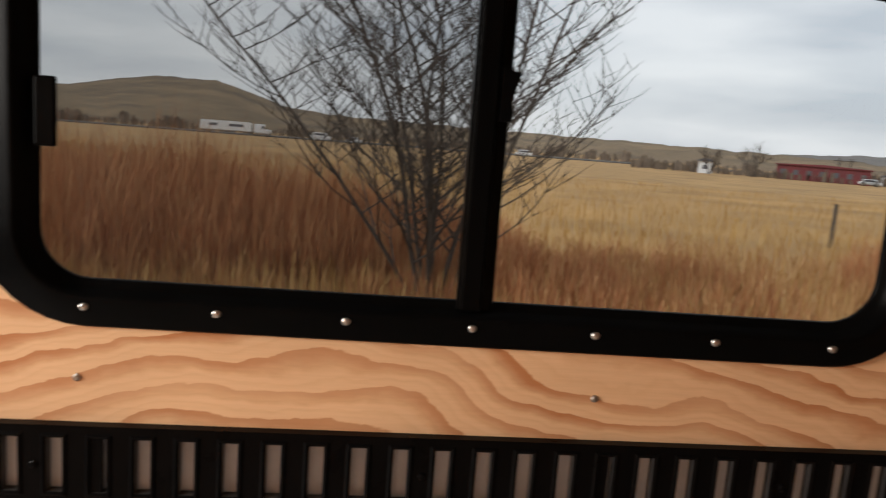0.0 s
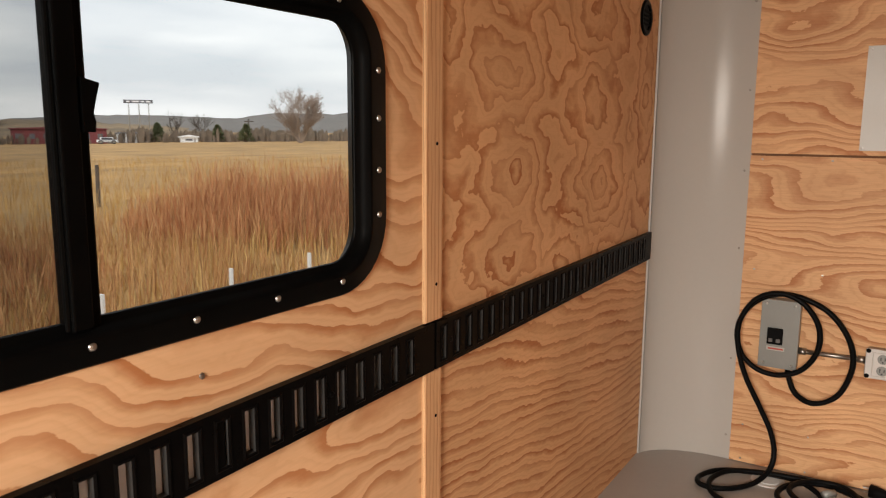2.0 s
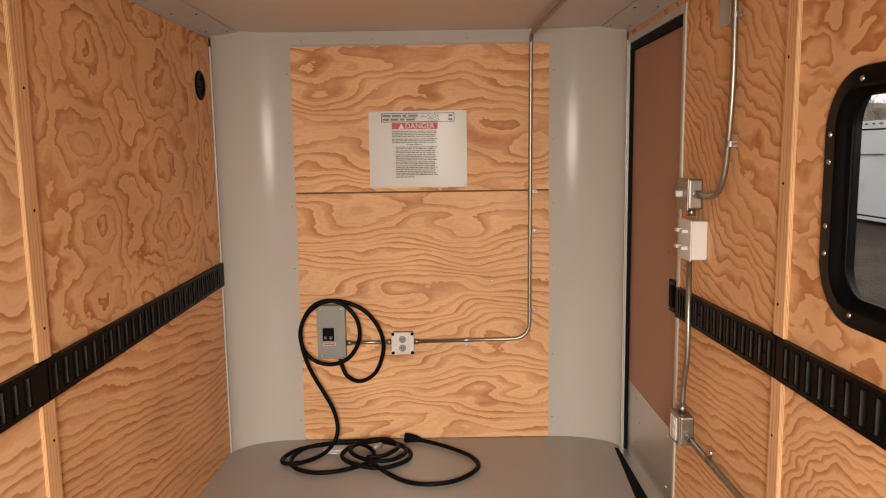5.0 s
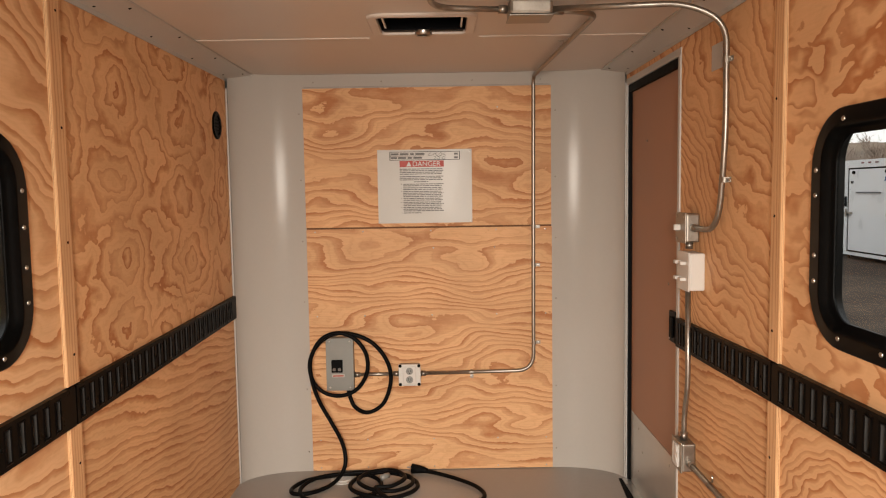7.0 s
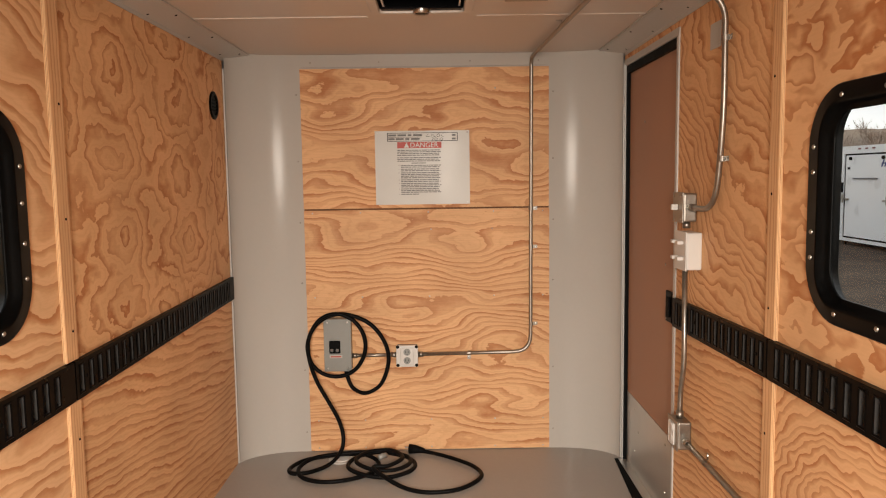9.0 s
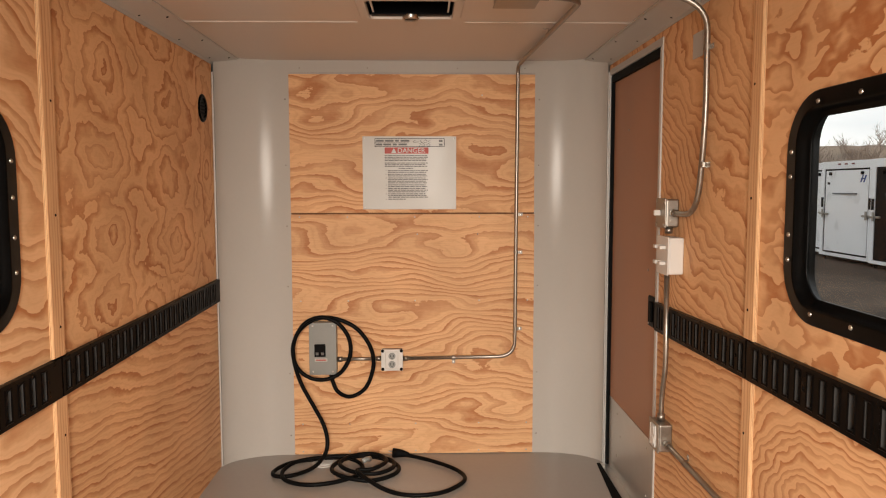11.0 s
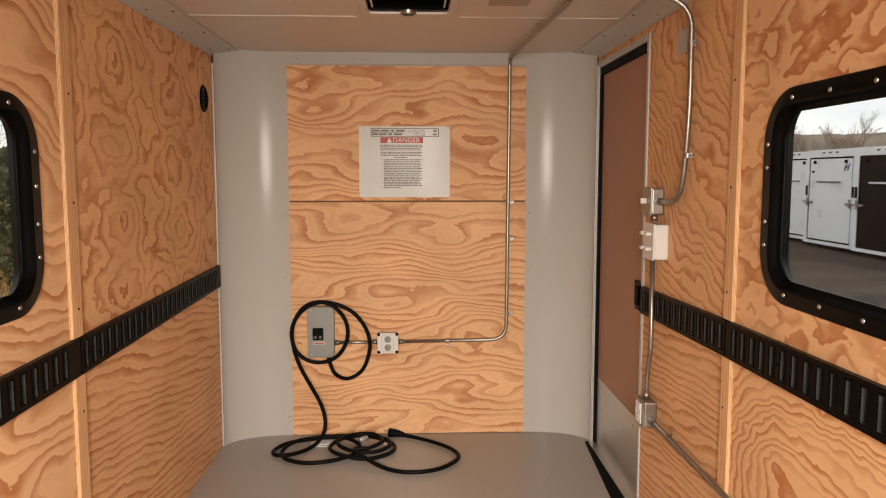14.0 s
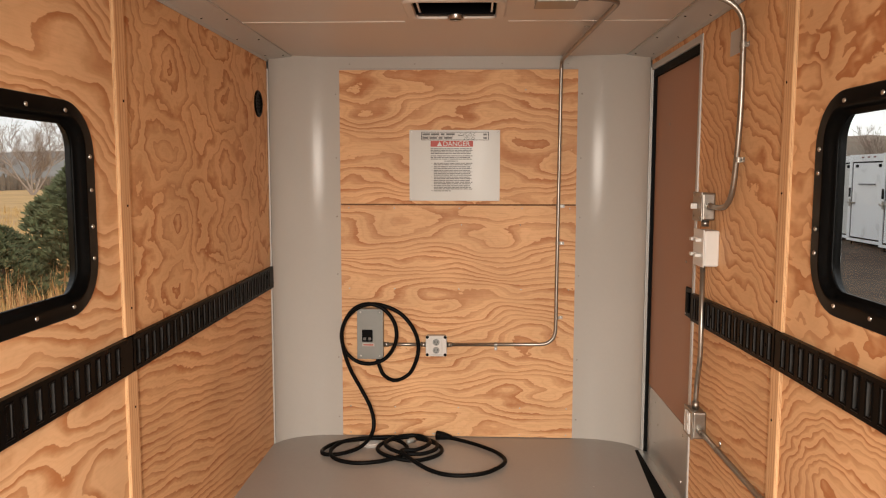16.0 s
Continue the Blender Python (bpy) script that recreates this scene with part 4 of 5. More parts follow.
for y in (2.872, 2.925):
    for z in (1.092, 1.146):
        part("toggle", boxed(XW - 0.078, XW - 0.0575, y - 0.012, y + 0.012, z - 0.006, z + 0.006, bevel=0.002), PLASTIC, wb)
jb = wall_box("junction_box", "galvanised steel outlet box low on the wall", "junction box", 2.912, 3.014, 0.408, 0.508, 0.048, STEEL)
part("receptacle", boxed(XW - 0.0565, XW - 0.0535, 2.936, 2.990, 0.418, 0.498, bevel=0.004), PLASTIC, jb, "white duplex receptacle")
for z in (0.438, 0.478):
    part("socket", disc(bmesh.new(), (XW - 0.0565, 2.963, z), (-1, 0, 0), 0.0165, 0.0025), PLASTIC, jb)
part("knockout", disc(bmesh.new(), (XW - 0.024, 2.9117, 0.455), (0, -1, 0), 0.011, 0.0012, 16), STEEL, jb)
xc = XW - 0.022
cC = conduit("electrical_conduit", [(xc, 2.898, 1.262), (xc, 2.675, 1.262), (xc, 2.622, 1.55), (xc, 2.628, 1.885), (0.80, 2.650, 1.945), (0.40, 2.70, 1.945)], CR,
             "galvanised conduit curving up from the switch to the ceiling", 0.11, couplings=(((xc, 2.8975, 1.262), (xc, 2.873, 1.262)),))
strap(cC, (xc, 2.632, 1.42), (0, 0, 1), (1, 0, 0), CR)
strap(cC, (xc, 2.627, 1.775), (0, 0, 1), (1, 0, 0), CR)
conduit("electrical_conduit", [(xc - 0.004, 2.930, 1.210), (xc - 0.004, 2.930, 1.190)], CR, "short galvanised conduit nipple between switch boxes", couplings=(((xc - 0.004, 2.930, 1.2115), (xc - 0.004, 2.930, 1.1895)),))
conduit("electrical_conduit", [(xc - 0.008, 2.925, 1.051), (xc - 0.008, 2.915, 0.72), (xc - 0.004, 2.962, 0.60), (xc - 0.004, 2.965, 0.509)], CR,
             "galvanised conduit down the wall across the tie-down track", 0.05, couplings=(((xc - 0.004, 2.965, 0.5085), (xc - 0.004, 2.965, 0.535)),))
cF = conduit("electrical_conduit", [(xc, 2.911, 0.440), (xc, 2.25, 0.440), (xc, 0.6, 0.440)], CR, "galvanised conduit run low along the plywood wall", 0.05, couplings=(((xc, 2.9115, 0.440), (xc, 2.886, 0.440)),))
strap(cF, (xc, 2.72, 0.440), (0, 1, 0), (1, 0, 0), CR)
# added thin plate in place of a shadow cast on the plywood
plate = thing("shadow_plate", "small thin plate behind the conduit, stands for a shadow on the wall", "plate", (XW, 2.75, 1.78))
part("plate", boxed(XW - 0.004, XW - 0.0003, 2.712, 2.800, 1.765, 1.845, bevel=0.002), COVE, plate)

# round dark vent in the left wall
hole = thing("wall_vent", "round black vent fitting in plywood wall", "vent", (-XW, 3.745, 1.705))
bm = bmesh.new()
ring = lambda r, d: [(-XW + d, 3.742 + r * math.cos(2 * math.pi * k / 28), 1.705 + r * math.sin(2 * math.pi * k / 28)) for k in range(28)]
loft(bm, [ring(0.062, 0.0003), ring(0.062, 0.005), ring(0.056, 0.008), ring(0.046, 0.007), ring(0.042, 0.0015)])
bm.faces.new([bm.verts.new(p) for p in ring(0.0421, 0.0015)])
part("rim", bm, BLACK, hole, smooth=False)
for k in range(4):
    part("slat", boxed(-XW + 0.0018, -XW + 0.006, 3.742 - 0.036, 3.742 + 0.036, 1.680 + k * 0.015, 1.685 + k * 0.015), RUBBER, hole)

# roof vent
vent = thing("roof_vent", "white framed square roof vent with dark lid and crank knob", "roof vent", (0.01, 3.07, ZC))
vcx, vcy, vhx, vhy = (VX0 + VX1) / 2, (VY0 + VY1) / 2, (VX1 - VX0) / 2, (VY1 - VY0) / 2
vl = lambda g, z: [(vcx + u, vcy + v, z) for u, v in rounded(vhx + g, vhy + g, 0.02 + max(g, 0), 4)]
bm = bmesh.new()
loft(bm, [vl(0.030, ZC - 0.0005), vl(0.030, ZC - 0.007), vl(0.024, ZC - 0.011), vl(0.008, ZC - 0.011), vl(-0.002, ZC - 0.009), vl(-0.004, ZC + 0.002)])
part("frame", bm, CEILING, vent)
bm = bmesh.new()
loft(bm, [vl(-0.004, ZC + 0.0025), vl(-0.004, ZC + 0.085)])
part("well", bm, VENTDARK, vent, "dark vent well")
part("lid", boxed(VX0 + 0.001, VX1 - 0.001, VY0 + 0.001, VY1 - 0.001, ZC + 0.086, ZC + 0.10), VENTDARK, vent, "smoke-dark plastic lid")
for x in (vcx - vhx + 0.016, vcx + vhx - 0.022):
    part("arm", boxed(x, x + 0.006, VY0 + 0.01, VY1 - 0.01, ZC + 0.004, ZC + 0.012), WHITE, vent)
part("cross_bar", boxed(VX0 + 0.01, VX1 - 0.01, VY1 - 0.045, VY1 - 0.015, ZC - 0.004, ZC + 0.004, bevel=0.002), VENTDARK, vent)
bm = bmesh.new()
circ = lambda r, z: [(vcx + r * math.cos(2 * math.pi * k / 24), VY1 - 0.030 + r * math.sin(2 * math.pi * k / 24), z) for k in range(24)]
loft(bm, [circ(0.030, ZC - 0.004), circ(0.030, ZC - 0.018), circ(0.027, ZC - 0.021), circ(0.024, ZC - 0.018), circ(0.024, ZC - 0.004)])
knob = part("crank_knob", bm, SCREW, vent, "metal ring of the crank knob", True)
part("knob_face", disc(bmesh.new(), (vcx, VY1 - 0.030, ZC - 0.017), (0, 0, 1), 0.0235, 0.013), VENTDARK, knob)

# ---- outdoors ----
GRASS_GROUND = plain("dry_field_ground", (0.36, 0.212, 0.073), 0.95, 0, 0.45, 0.22, 0.3, 4.0)
GRAVEL = plain("gravel_lot", (0.050, 0.039, 0.030), 0.95, 0, 0.55, 0.9, 0.6, 22)
GRAVEL.node_tree.nodes["Principled BSDF"].inputs["Specular IOR Level"].default_value = 0.12
HILLC = plain("brown_scrub_hill", (0.12, 0.085, 0.055), 0.95, 0, 0.6, 0.03, 0.0, 0.4)
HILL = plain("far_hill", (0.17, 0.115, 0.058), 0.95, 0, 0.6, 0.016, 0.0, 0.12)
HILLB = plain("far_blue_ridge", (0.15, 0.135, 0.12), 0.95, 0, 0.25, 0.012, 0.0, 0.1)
ASPHALT = plain("asphalt", (0.075, 0.07, 0.066), 0.9, 0, 0.2, 0.3, 0.1, 20)
BARK = plain("grey_bark", (0.08, 0.062, 0.048), 0.9, 0, 0.3, 8, 0.3, 60)
PALEBARK = plain("pale_bark", (0.30, 0.235, 0.19), 0.9, 0, 0.25, 3, 0.1, 30)
BRUSH = plain("bare_brush", (0.15, 0.115, 0.085), 0.95, 0, 0.35, 0.6, 0.0, 6)
VEHWHITE = plain("white_vehicle_paint", (0.72, 0.73, 0.74), 0.3, 0, 0.04, 1.5, 0.0, coat=0.4)
BARNRED = plain("barn_red_paint", (0.16, 0.032, 0.034), 0.7, 0, 0.15, 0.6, 0.02, 8)
DARKGREY = plain("dark_grey_paint", (0.006, 0.005, 0.0045), 0.5, 0, 0.15, 1.5, 0.02)
TYRE = plain("tyre_rubber", (0.02, 0.02, 0.02), 0.8, 0, 0.2, 8, 0.1)
PINE = plain("evergreen_needles", (0.085, 0.095, 0.04), 0.85, 0, 0.55, 3.0, 0.0, 20)
SIGNGREY = plain("sign_grey", (0.10, 0.10, 0.11), 0.6, 0, 0.1, 2, 0.0)
BLUE = plain("decal_blue", (0.02, 0.05, 0.20), 0.5, 0, 0.1, 4, 0.0)


def blade_material(name, a, b, c):
    """Stalks whose tone varies from piece to piece."""
    m, nd, ln, bs = nodes_of(name)
    geo = nd.new("ShaderNodeNewGeometry")
    r = ramp(nd, ((0.0, a), (0.5, b), (1.0, c)))
    ln.new(geo.outputs["Random Per Island"], r.inputs["Fac"])
    ln.new(r.outputs["Color"], bs.inputs["Base Color"])
    bs.inputs["Roughness"].default_value = 0.8
    bs.inputs["Specular IOR Level"].default_value = 0.2
    return m


GRASS = blade_material("golden_grass", (0.33, 0.18, 0.058), (0.45, 0.27, 0.09), (0.56, 0.37, 0.15))
WILLOW = blade_material("red_willow_stems", (0.30, 0.11, 0.05), (0.48, 0.21, 0.09), (0.58, 0.34, 0.16))
WEED = blade_material("brown_weed", (0.26, 0.12, 0.05), (0.44, 0.22, 0.09), (0.58, 0.36, 0.16))


def land(x, y):
    """Height of the ground: level by the trailer, a slow fall across the field, a step down to the storage lot."""
    d = max(0.0, -x - 10)
    return GROUND - 0.0135 * min(d, 260) - (0.27 if x > 1.5 else 0.0)


bm = bmesh.new()
xs = [-1500, -900, -500, -270, -200, -140, -100, -70, -50, -35, -25, -18, -14, -10, -6, -3, 0, 2, 10, 30, 80, 200, 500, 1500]
ys = [-1500, -600, -250, -100, -50, -20, -8, 0, 8, 20, 50, 100, 250, 600, 1500]
g = [[bm.verts.new((x, y, land(x, y))) for y in ys] for x in xs]
for i in range(len(xs) - 1):
    for j in range(len(ys) - 1):
        bm.faces.new((g[i][j], g[i + 1][j], g[i + 1][j + 1], g[i][j + 1]))
structure("ground", bm, GRASS_GROUND, "wide field of dry golden grass", "field")
LOT = GROUND - 0.24
structure("pavement_gravel", box(boxed(2.0, 60, -60, 90, LOT - 0.06, LOT), -2.6, 1.999, -60, 90, GROUND - 0.02, GROUND + 0.03), GRAVEL, "dark damp gravel storage lot", "gravel")
structure("road", boxed(-262, -243, -500, 260, land(-250, 0) + 0.02, land(-250, 0) + 0.35), ASPHALT, "distant highway across the field", "road")


def polar(az, d, x0=0.0, y0=1.2):
    return x0 + d * math.sin(radians(az)), y0 + d * math.cos(radians(az))


def ridge(name, label, profile, d0, d1, material, wob=0.1):
    """A hill range: heights in degrees over the horizon by azimuth, as a sloping sheet with folds."""
    bm = bmesh.new()
    rows = []
    az = profile[0][0]
    while az <= profile[-1][0]:
        el = float(np.interp(az, [p[0] for p in profile], [p[1] for p in profile]))
        top = 1.3 + d1 * math.tan(radians(el + wob * (noise.noise((az * 0.9, 3, 1)) + 0.5 * noise.noise((az * 3.1, 7, 2)))))
        col = []
        for k in range(7):
            t = k / 6
            d = d0 + (d1 - d0) * t
            x, y = polar(az, d)
            lift = (land(-300, 0) - 2) * (1 - t) + top * t ** 1.1 + (0 if k in (0, 6) else d1 * 0.004 * noise.noise((az * 0.7, k * 1.7, 4)))
            col.append(bm.verts.new((x, y, lift)))
        x, y = polar(az, d1 * 1.3)
        col.append(bm.verts.new((x, y, -20)))
        rows.append(col)
        az += 0.5
    for a, b in zip(rows, rows[1:]):
        for k in range(7):
            bm.faces.new((a[k], a[k + 1], b[k + 1], b[k]))
    return structure(name, bm, material, label, "hill", True)


ridge("backdrop_hill", "rounded dry grassy hills beyond the highway",
      ((-150, 1.6), (-125, 1.4), (-116, 1.3), (-112.5, 1.45), (-110, 2.0), (-107, 2.55), (-103, 2.6), (-100.5, 1.9), (-98, 1.1), (-93.7, 0.75), (-81, 0.6), (-70, 0.5), (-57, 0.25), (-50, -0.2)), 330, 800, HILL, 0.12)
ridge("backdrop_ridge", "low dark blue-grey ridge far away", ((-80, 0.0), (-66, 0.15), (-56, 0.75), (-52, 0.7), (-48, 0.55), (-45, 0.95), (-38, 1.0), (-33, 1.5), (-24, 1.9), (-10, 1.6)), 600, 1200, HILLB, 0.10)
ridge("backdrop_hill", "dry brown hills behind the parked trailers", ((8, 1.8), (20, 2.6), (27, 2.75), (33, 2.7), (45, 2.5), (70, 2.0), (110, 2.0)), 150, 420, HILLC, 0.12)


# grass, weeds and red stems as stuff
def stalks(name, label, material, spots, h0, h1, w, lean, seed, branch=0):
    rd = random.Random(seed)
    vs, fs = [], []

    def blade(x, y, z, h, a, ln_, ww):
        dx, dy = math.cos(a), math.sin(a)
        px, py = -dy * ww, dx * ww
        b = len(vs)
        mx, my = x + dx * ln_ * h * 0.4, y + dy * ln_ * h * 0.4
        vs.extend(((x - px, y - py, z), (x + px, y + py, z), (mx + px * 0.8, my + py * 0.8, z + h * 0.6), (mx - px * 0.8, my - py * 0.8, z + h * 0.6), (x + dx * ln_ * h, y + dy * ln_ * h, z + h)))
        fs.extend(((b, b + 1, b + 2, b + 3), (b + 3, b + 2, b + 4)))

    for x, y, s in spots:
        h = rd.uniform(h0, h1) * s
        blade(x, y, land(x, y) - 0.02, h, rd.uniform(0, 6.283), rd.uniform(0, lean), w * rd.uniform(0.7, 1.3))
        for _ in range(branch):
            q = rd.uniform(0.3, 0.75)
            blade(x + rd.uniform(-0.03, 0.03), y + rd.uniform(-0.03, 0.03), land(x, y) + h * q * 0.8, h * (1 - q) * rd.uniform(0.6, 1.1), rd.uniform(0, 6.283), rd.uniform(0.2, 0.6), w * 0.6)
    me = bpy.data.meshes.new(name)
    me.from_pydata(vs, [], fs)
    me.materials.append(material)
    return tagged(new(name, me), label, "vegetation", "", "stuff")


rd = random.Random(11)
spots = []
while len(spots) < 34000:
    az, d = rd.uniform(-128, -22), 4.6 + 52 * rd.random() ** 1.7
    x, y = polar(az, d)
    if x < -4.2:
        spots.append((x, y, 0.75 + 0.5 * (noise.noise((x * 0.22, y * 0.22, 0)) + 0.4)))
stalks("field_grass", "tall dry golden grass over the field", GRASS, spots, 0.22, 0.55, 0.008, 0.5, 1)
spots = []
while len(spots) < 3600:
    az, d = rd.uniform(-125, -30), 4.8 + 9 * rd.random()
    x, y = polar(az, d)
    if x < -4.6 and noise.noise((x * 0.5, y * 0.5, 9)) > -0.12:
        spots.append((x, y, 1.0))
stalks("weed_stalks", "brown branching weed stalks along the fence", WEED, spots, 0.3, 0.75, 0.006, 0.35, 2, 3)


def thicket(label, cx, cy, rx, ry, n, h0, h1, seed):
    rd = random.Random(seed)
    spots = []
    for _ in range(n):
        a, r = rd.uniform(0, 6.283), rd.random() ** 0.55
        s = (1.05 - 0.45 * r ** 2) * (0.8 + 0.35 * noise.noise((a * 1.5, r * 3, seed)))
        spots.append((cx + rx * r * math.cos(a), cy + ry * r * math.sin(a), max(0.4, s)))
    stalks("willow_thicket", label, WILLOW, spots, h0, h1, 0.0065, 0.35, seed, 3)


thicket("dense thicket of thin red-brown willow stems", -9.6, 10.6, 2.2, 2.7, 1700, 1.1, 1.9, 5)
thicket("broad band of red-brown stems in the field", -11.0, -2.6, 3.4, 5.4, 8200, 1.1, 2.2, 6)
thicket("low red-brown stems at the field edge", -9.6, 5.2, 2.4, 1.6, 700, 0.4, 0.9, 7)
thicket("low red-brown stems at the field edge", -8.4, 2.9, 2.6, 1.9, 1900, 0.35, 0.95, 8)
thicket("red-brown stems round the bare tree", -10.6, 1.7, 2.2, 2.0, 2200, 0.6, 1.4, 9)


# bare trees: stems that fork again and again
def bare_tree(label, x, y, height, stems, spread, r0, seed, depth=5, twigs=3, group="", bark=BARK):
    rd = random.Random(seed)
    z = land(x, y)
    ob = thing("bare_tree", label, "tree", (x, y, z), group)
    bt, bc = bmesh.new(), bmesh.new()

    def limb(p, d, ln_, r, lev):
        pts, q, dd = [p], p.copy(), d.copy()
        n = 4 if lev < 3 else 3
        for _ in range(n):
            dd = (dd + Vector((rd.uniform(-1, 1), rd.uniform(-1, 1), rd.uniform(-0.4, 0.7))) * 0.13).normalized()
            q = q + dd * ln_ / n
            pts.append(q.copy())
        tube(bt if lev < 2 else bc, pts, r, 6 if lev < 2 else (4 if lev < 4 else 3), False, r * 0.55)
        if lev >= depth:
            return
        for k in range(2 if lev == 0 else twigs):
            j = rd.randint(1, n)
            side = Vector((rd.uniform(-1, 1), rd.uniform(-1, 1), rd.uniform(-0.25, 0.6))).normalized()
            limb(pts[j].copy(), (dd * 0.75 + side * 0.62).normalized(), ln_ * rd.uniform(0.48, 0.78), r * (0.62 if j > 1 else 0.5), lev + 1)
        limb(pts[-1].copy(), (dd + Vector((rd.uniform(-1, 1), rd.uniform(-1, 1), 0.3)) * 0.2).normalized(), ln_ * 0.66, r * 0.55, lev + 1)

    for k in range(stems):
        a = 6.283 * k / stems + rd.uniform(-0.4, 0.4)
        tilt = spread * rd.uniform(0.25, 1.0)
        limb(Vector((x + 0.09 * math.cos(a) * (stems > 1), y + 0.09 * math.sin(a) * (stems > 1), z - 0.05)),
             Vector((math.cos(a) * tilt, math.sin(a) * tilt, 1)).normalized(), height * rd.uniform(0.32, 0.42), r0 * rd.uniform(0.75, 1.1), 0)
    part("trunk", bt, bark, ob)
    part("crown", bc, bark, ob, "bare leafless branches and twigs")
    return ob


def stemmed_tree(label, x, y, height, stems, seed):
    """A leafless tree of upright stems, with side branches from low down that arch outwards and then rise, set with short twigs."""
    rd = random.Random(seed)
    z = land(x, y)
    ob = thing("bare_tree", label, "tree", (x, y, z))
    bt, bc = bmesh.new(), bmesh.new()

    def shoot(bm, p, d, length, r, n, rise, sides):
        pts, q, dd = [p.copy()], p.copy(), d.normalized()
        for _ in range(n):
            dd = (dd + Vector((rd.uniform(-0.13, 0.13), rd.uniform(-0.13, 0.13), rise))).normalized()
            q = q + dd * length / n
            pts.append(q.copy())
        tube(bm, pts, r, sides, False, r * 0.3)
        return pts

    def outward(d, lift):
        a = rd.uniform(0, 6.283)
        return (d * lift + Vector((math.cos(a), math.sin(a), rd.uniform(-0.1, 0.2)))).normalized()

    for k in range(stems):
        a = 6.283 * k / stems + rd.uniform(-0.4, 0.4)
        tilt, ht = rd.uniform(0.06, 0.46), height * rd.uniform(0.78, 1.0)
        r = rd.uniform(0.024, 0.036)
        stem = shoot(bt, Vector((x + 0.12 * math.cos(a), y + 0.12 * math.sin(a), z - 0.05)), Vector((math.cos(a) * tilt, math.sin(a) * tilt, 1)), ht, r, 10, 0.02, 6)
        for j in range(19):
            f = 0.12 + 0.84 * (j + rd.random()) / 19
            i = min(int(f * 10), 9)
            p = stem[i].lerp(stem[i + 1], f * 10 - i)
            axis = (stem[i + 1] - stem[i]).normalized()
            ln_ = height * (0.47 - 0.30 * f) * rd.uniform(0.7, 1.15)
            bough = shoot(bc, p, outward(axis, 0.45), ln_, r * (0.50 - 0.2 * f), 5, 0.17, 4)
            for _ in range(9):
                i2 = rd.randint(1, 4)
                p2 = bough[i2].lerp(bough[i2 + 1], rd.random())
                a2 = (bough[i2 + 1] - bough[i2]).normalized()
                twig = shoot(bc, p2, outward(a2, 0.9), ln_ * rd.uniform(0.2, 0.42), 0.0062, 3, 0.10, 3)
                for _ in range(2):
                    shoot(bc, twig[rd.randint(1, 2)], outward(a2, 0.8), ln_ * rd.uniform(0.1, 0.2), 0.0042, 2, 0.10, 3)
    part("trunk", bt, BARK, ob, "several slim grey-brown stems")
    part("crown", bc, BARK, ob, "bare leafless branches and twigs")


stemmed_tree("bare many-stemmed tree in dry grass near the trailer", -7.9, 1.93, 5.0, 8, 21)
x, y = polar(-43, 150)
bare_tree("broad leafless cottonwood at the field edge", x, y, 11.5, 6, 1.0, 0.22, 22, 5, 4, "", PALEBARK)
x, y = polar(-31.2, 115)
bare_tree("leafless cottonwood at the field edge", x, y, 11.5, 5, 0.8, 0.15, 23, 5, 4, "", PALEBARK)
x, y = polar(-36.5, 140)
bare_tree("pale leafless tree at the field edge", x, y, 9, 4, 0.7, 0.2, 27, 5, 4, "", PALEBARK)
for az, d, h, sd in ((-66.5, 150, 6.5, 24), (-63.6, 160, 7.5, 25), (-51.8, 200, 9, 26), (-49.9, 205, 8, 28)):
    x, y = polar(az, d)
    bare_tree("small leafless tree beside far buildings", x, y, h, 3, 0.6, 0.14, sd, 4, 3, "far trees")
x, y = polar(30.0, 62)
bare_tree("leafless tree behind the parked trailers", x, y, 7.0, 4, 0.8, 0.12, 29, 5, 4, "", PALEBARK)


# far brush line
def brush(label, az0, az1, d, h, n, seed):
    rd = random.Random(seed)
    vs, fs = [], []
    for _ in range(n):
        az, dd = rd.uniform(az0, az1), d * rd.uniform(0.93, 1.1)
        x, y = polar(az, dd)
        z = land(x, y) - 0.1
        hh = h * rd.uniform(0.3, 1.0) * (0.75 + 0.5 * noise.noise((az * 0.6, seed, 0)))
        a, w = rd.uniform(0, 3.14), hh * rd.uniform(0.10, 0.28)
        ux, uy = math.cos(a) * w, math.sin(a) * w
        b = len(vs)
        vs.extend(((x - ux * 0.6, y - uy * 0.6, z), (x + ux * 0.6, y + uy * 0.6, z), (x + ux, y + uy, z + hh * 0.6), (x + ux * 0.2, y + uy * 0.2, z + hh), (x - ux * 0.9, y - uy * 0.9, z + hh * 0.7)))
        fs.append((b, b + 1, b + 2, b + 3, b + 4))
    me = bpy.data.meshes.new("far_brush")
    me.from_pydata(vs, [], fs)
    me.materials.append(BRUSH)
    tagged(new("far_brush", me), label, "vegetation", "", "stuff")


brush("grey-brown leafless brush along the far field edge", -58, -22, 190, 4.5, 1500, 1)
brush("grey-brown leafless brush along the far field edge", -72, -56, 175, 3.5, 500, 2)
brush("low dark scrub below the hills", -125, -72, 300, 6.0, 900, 3)


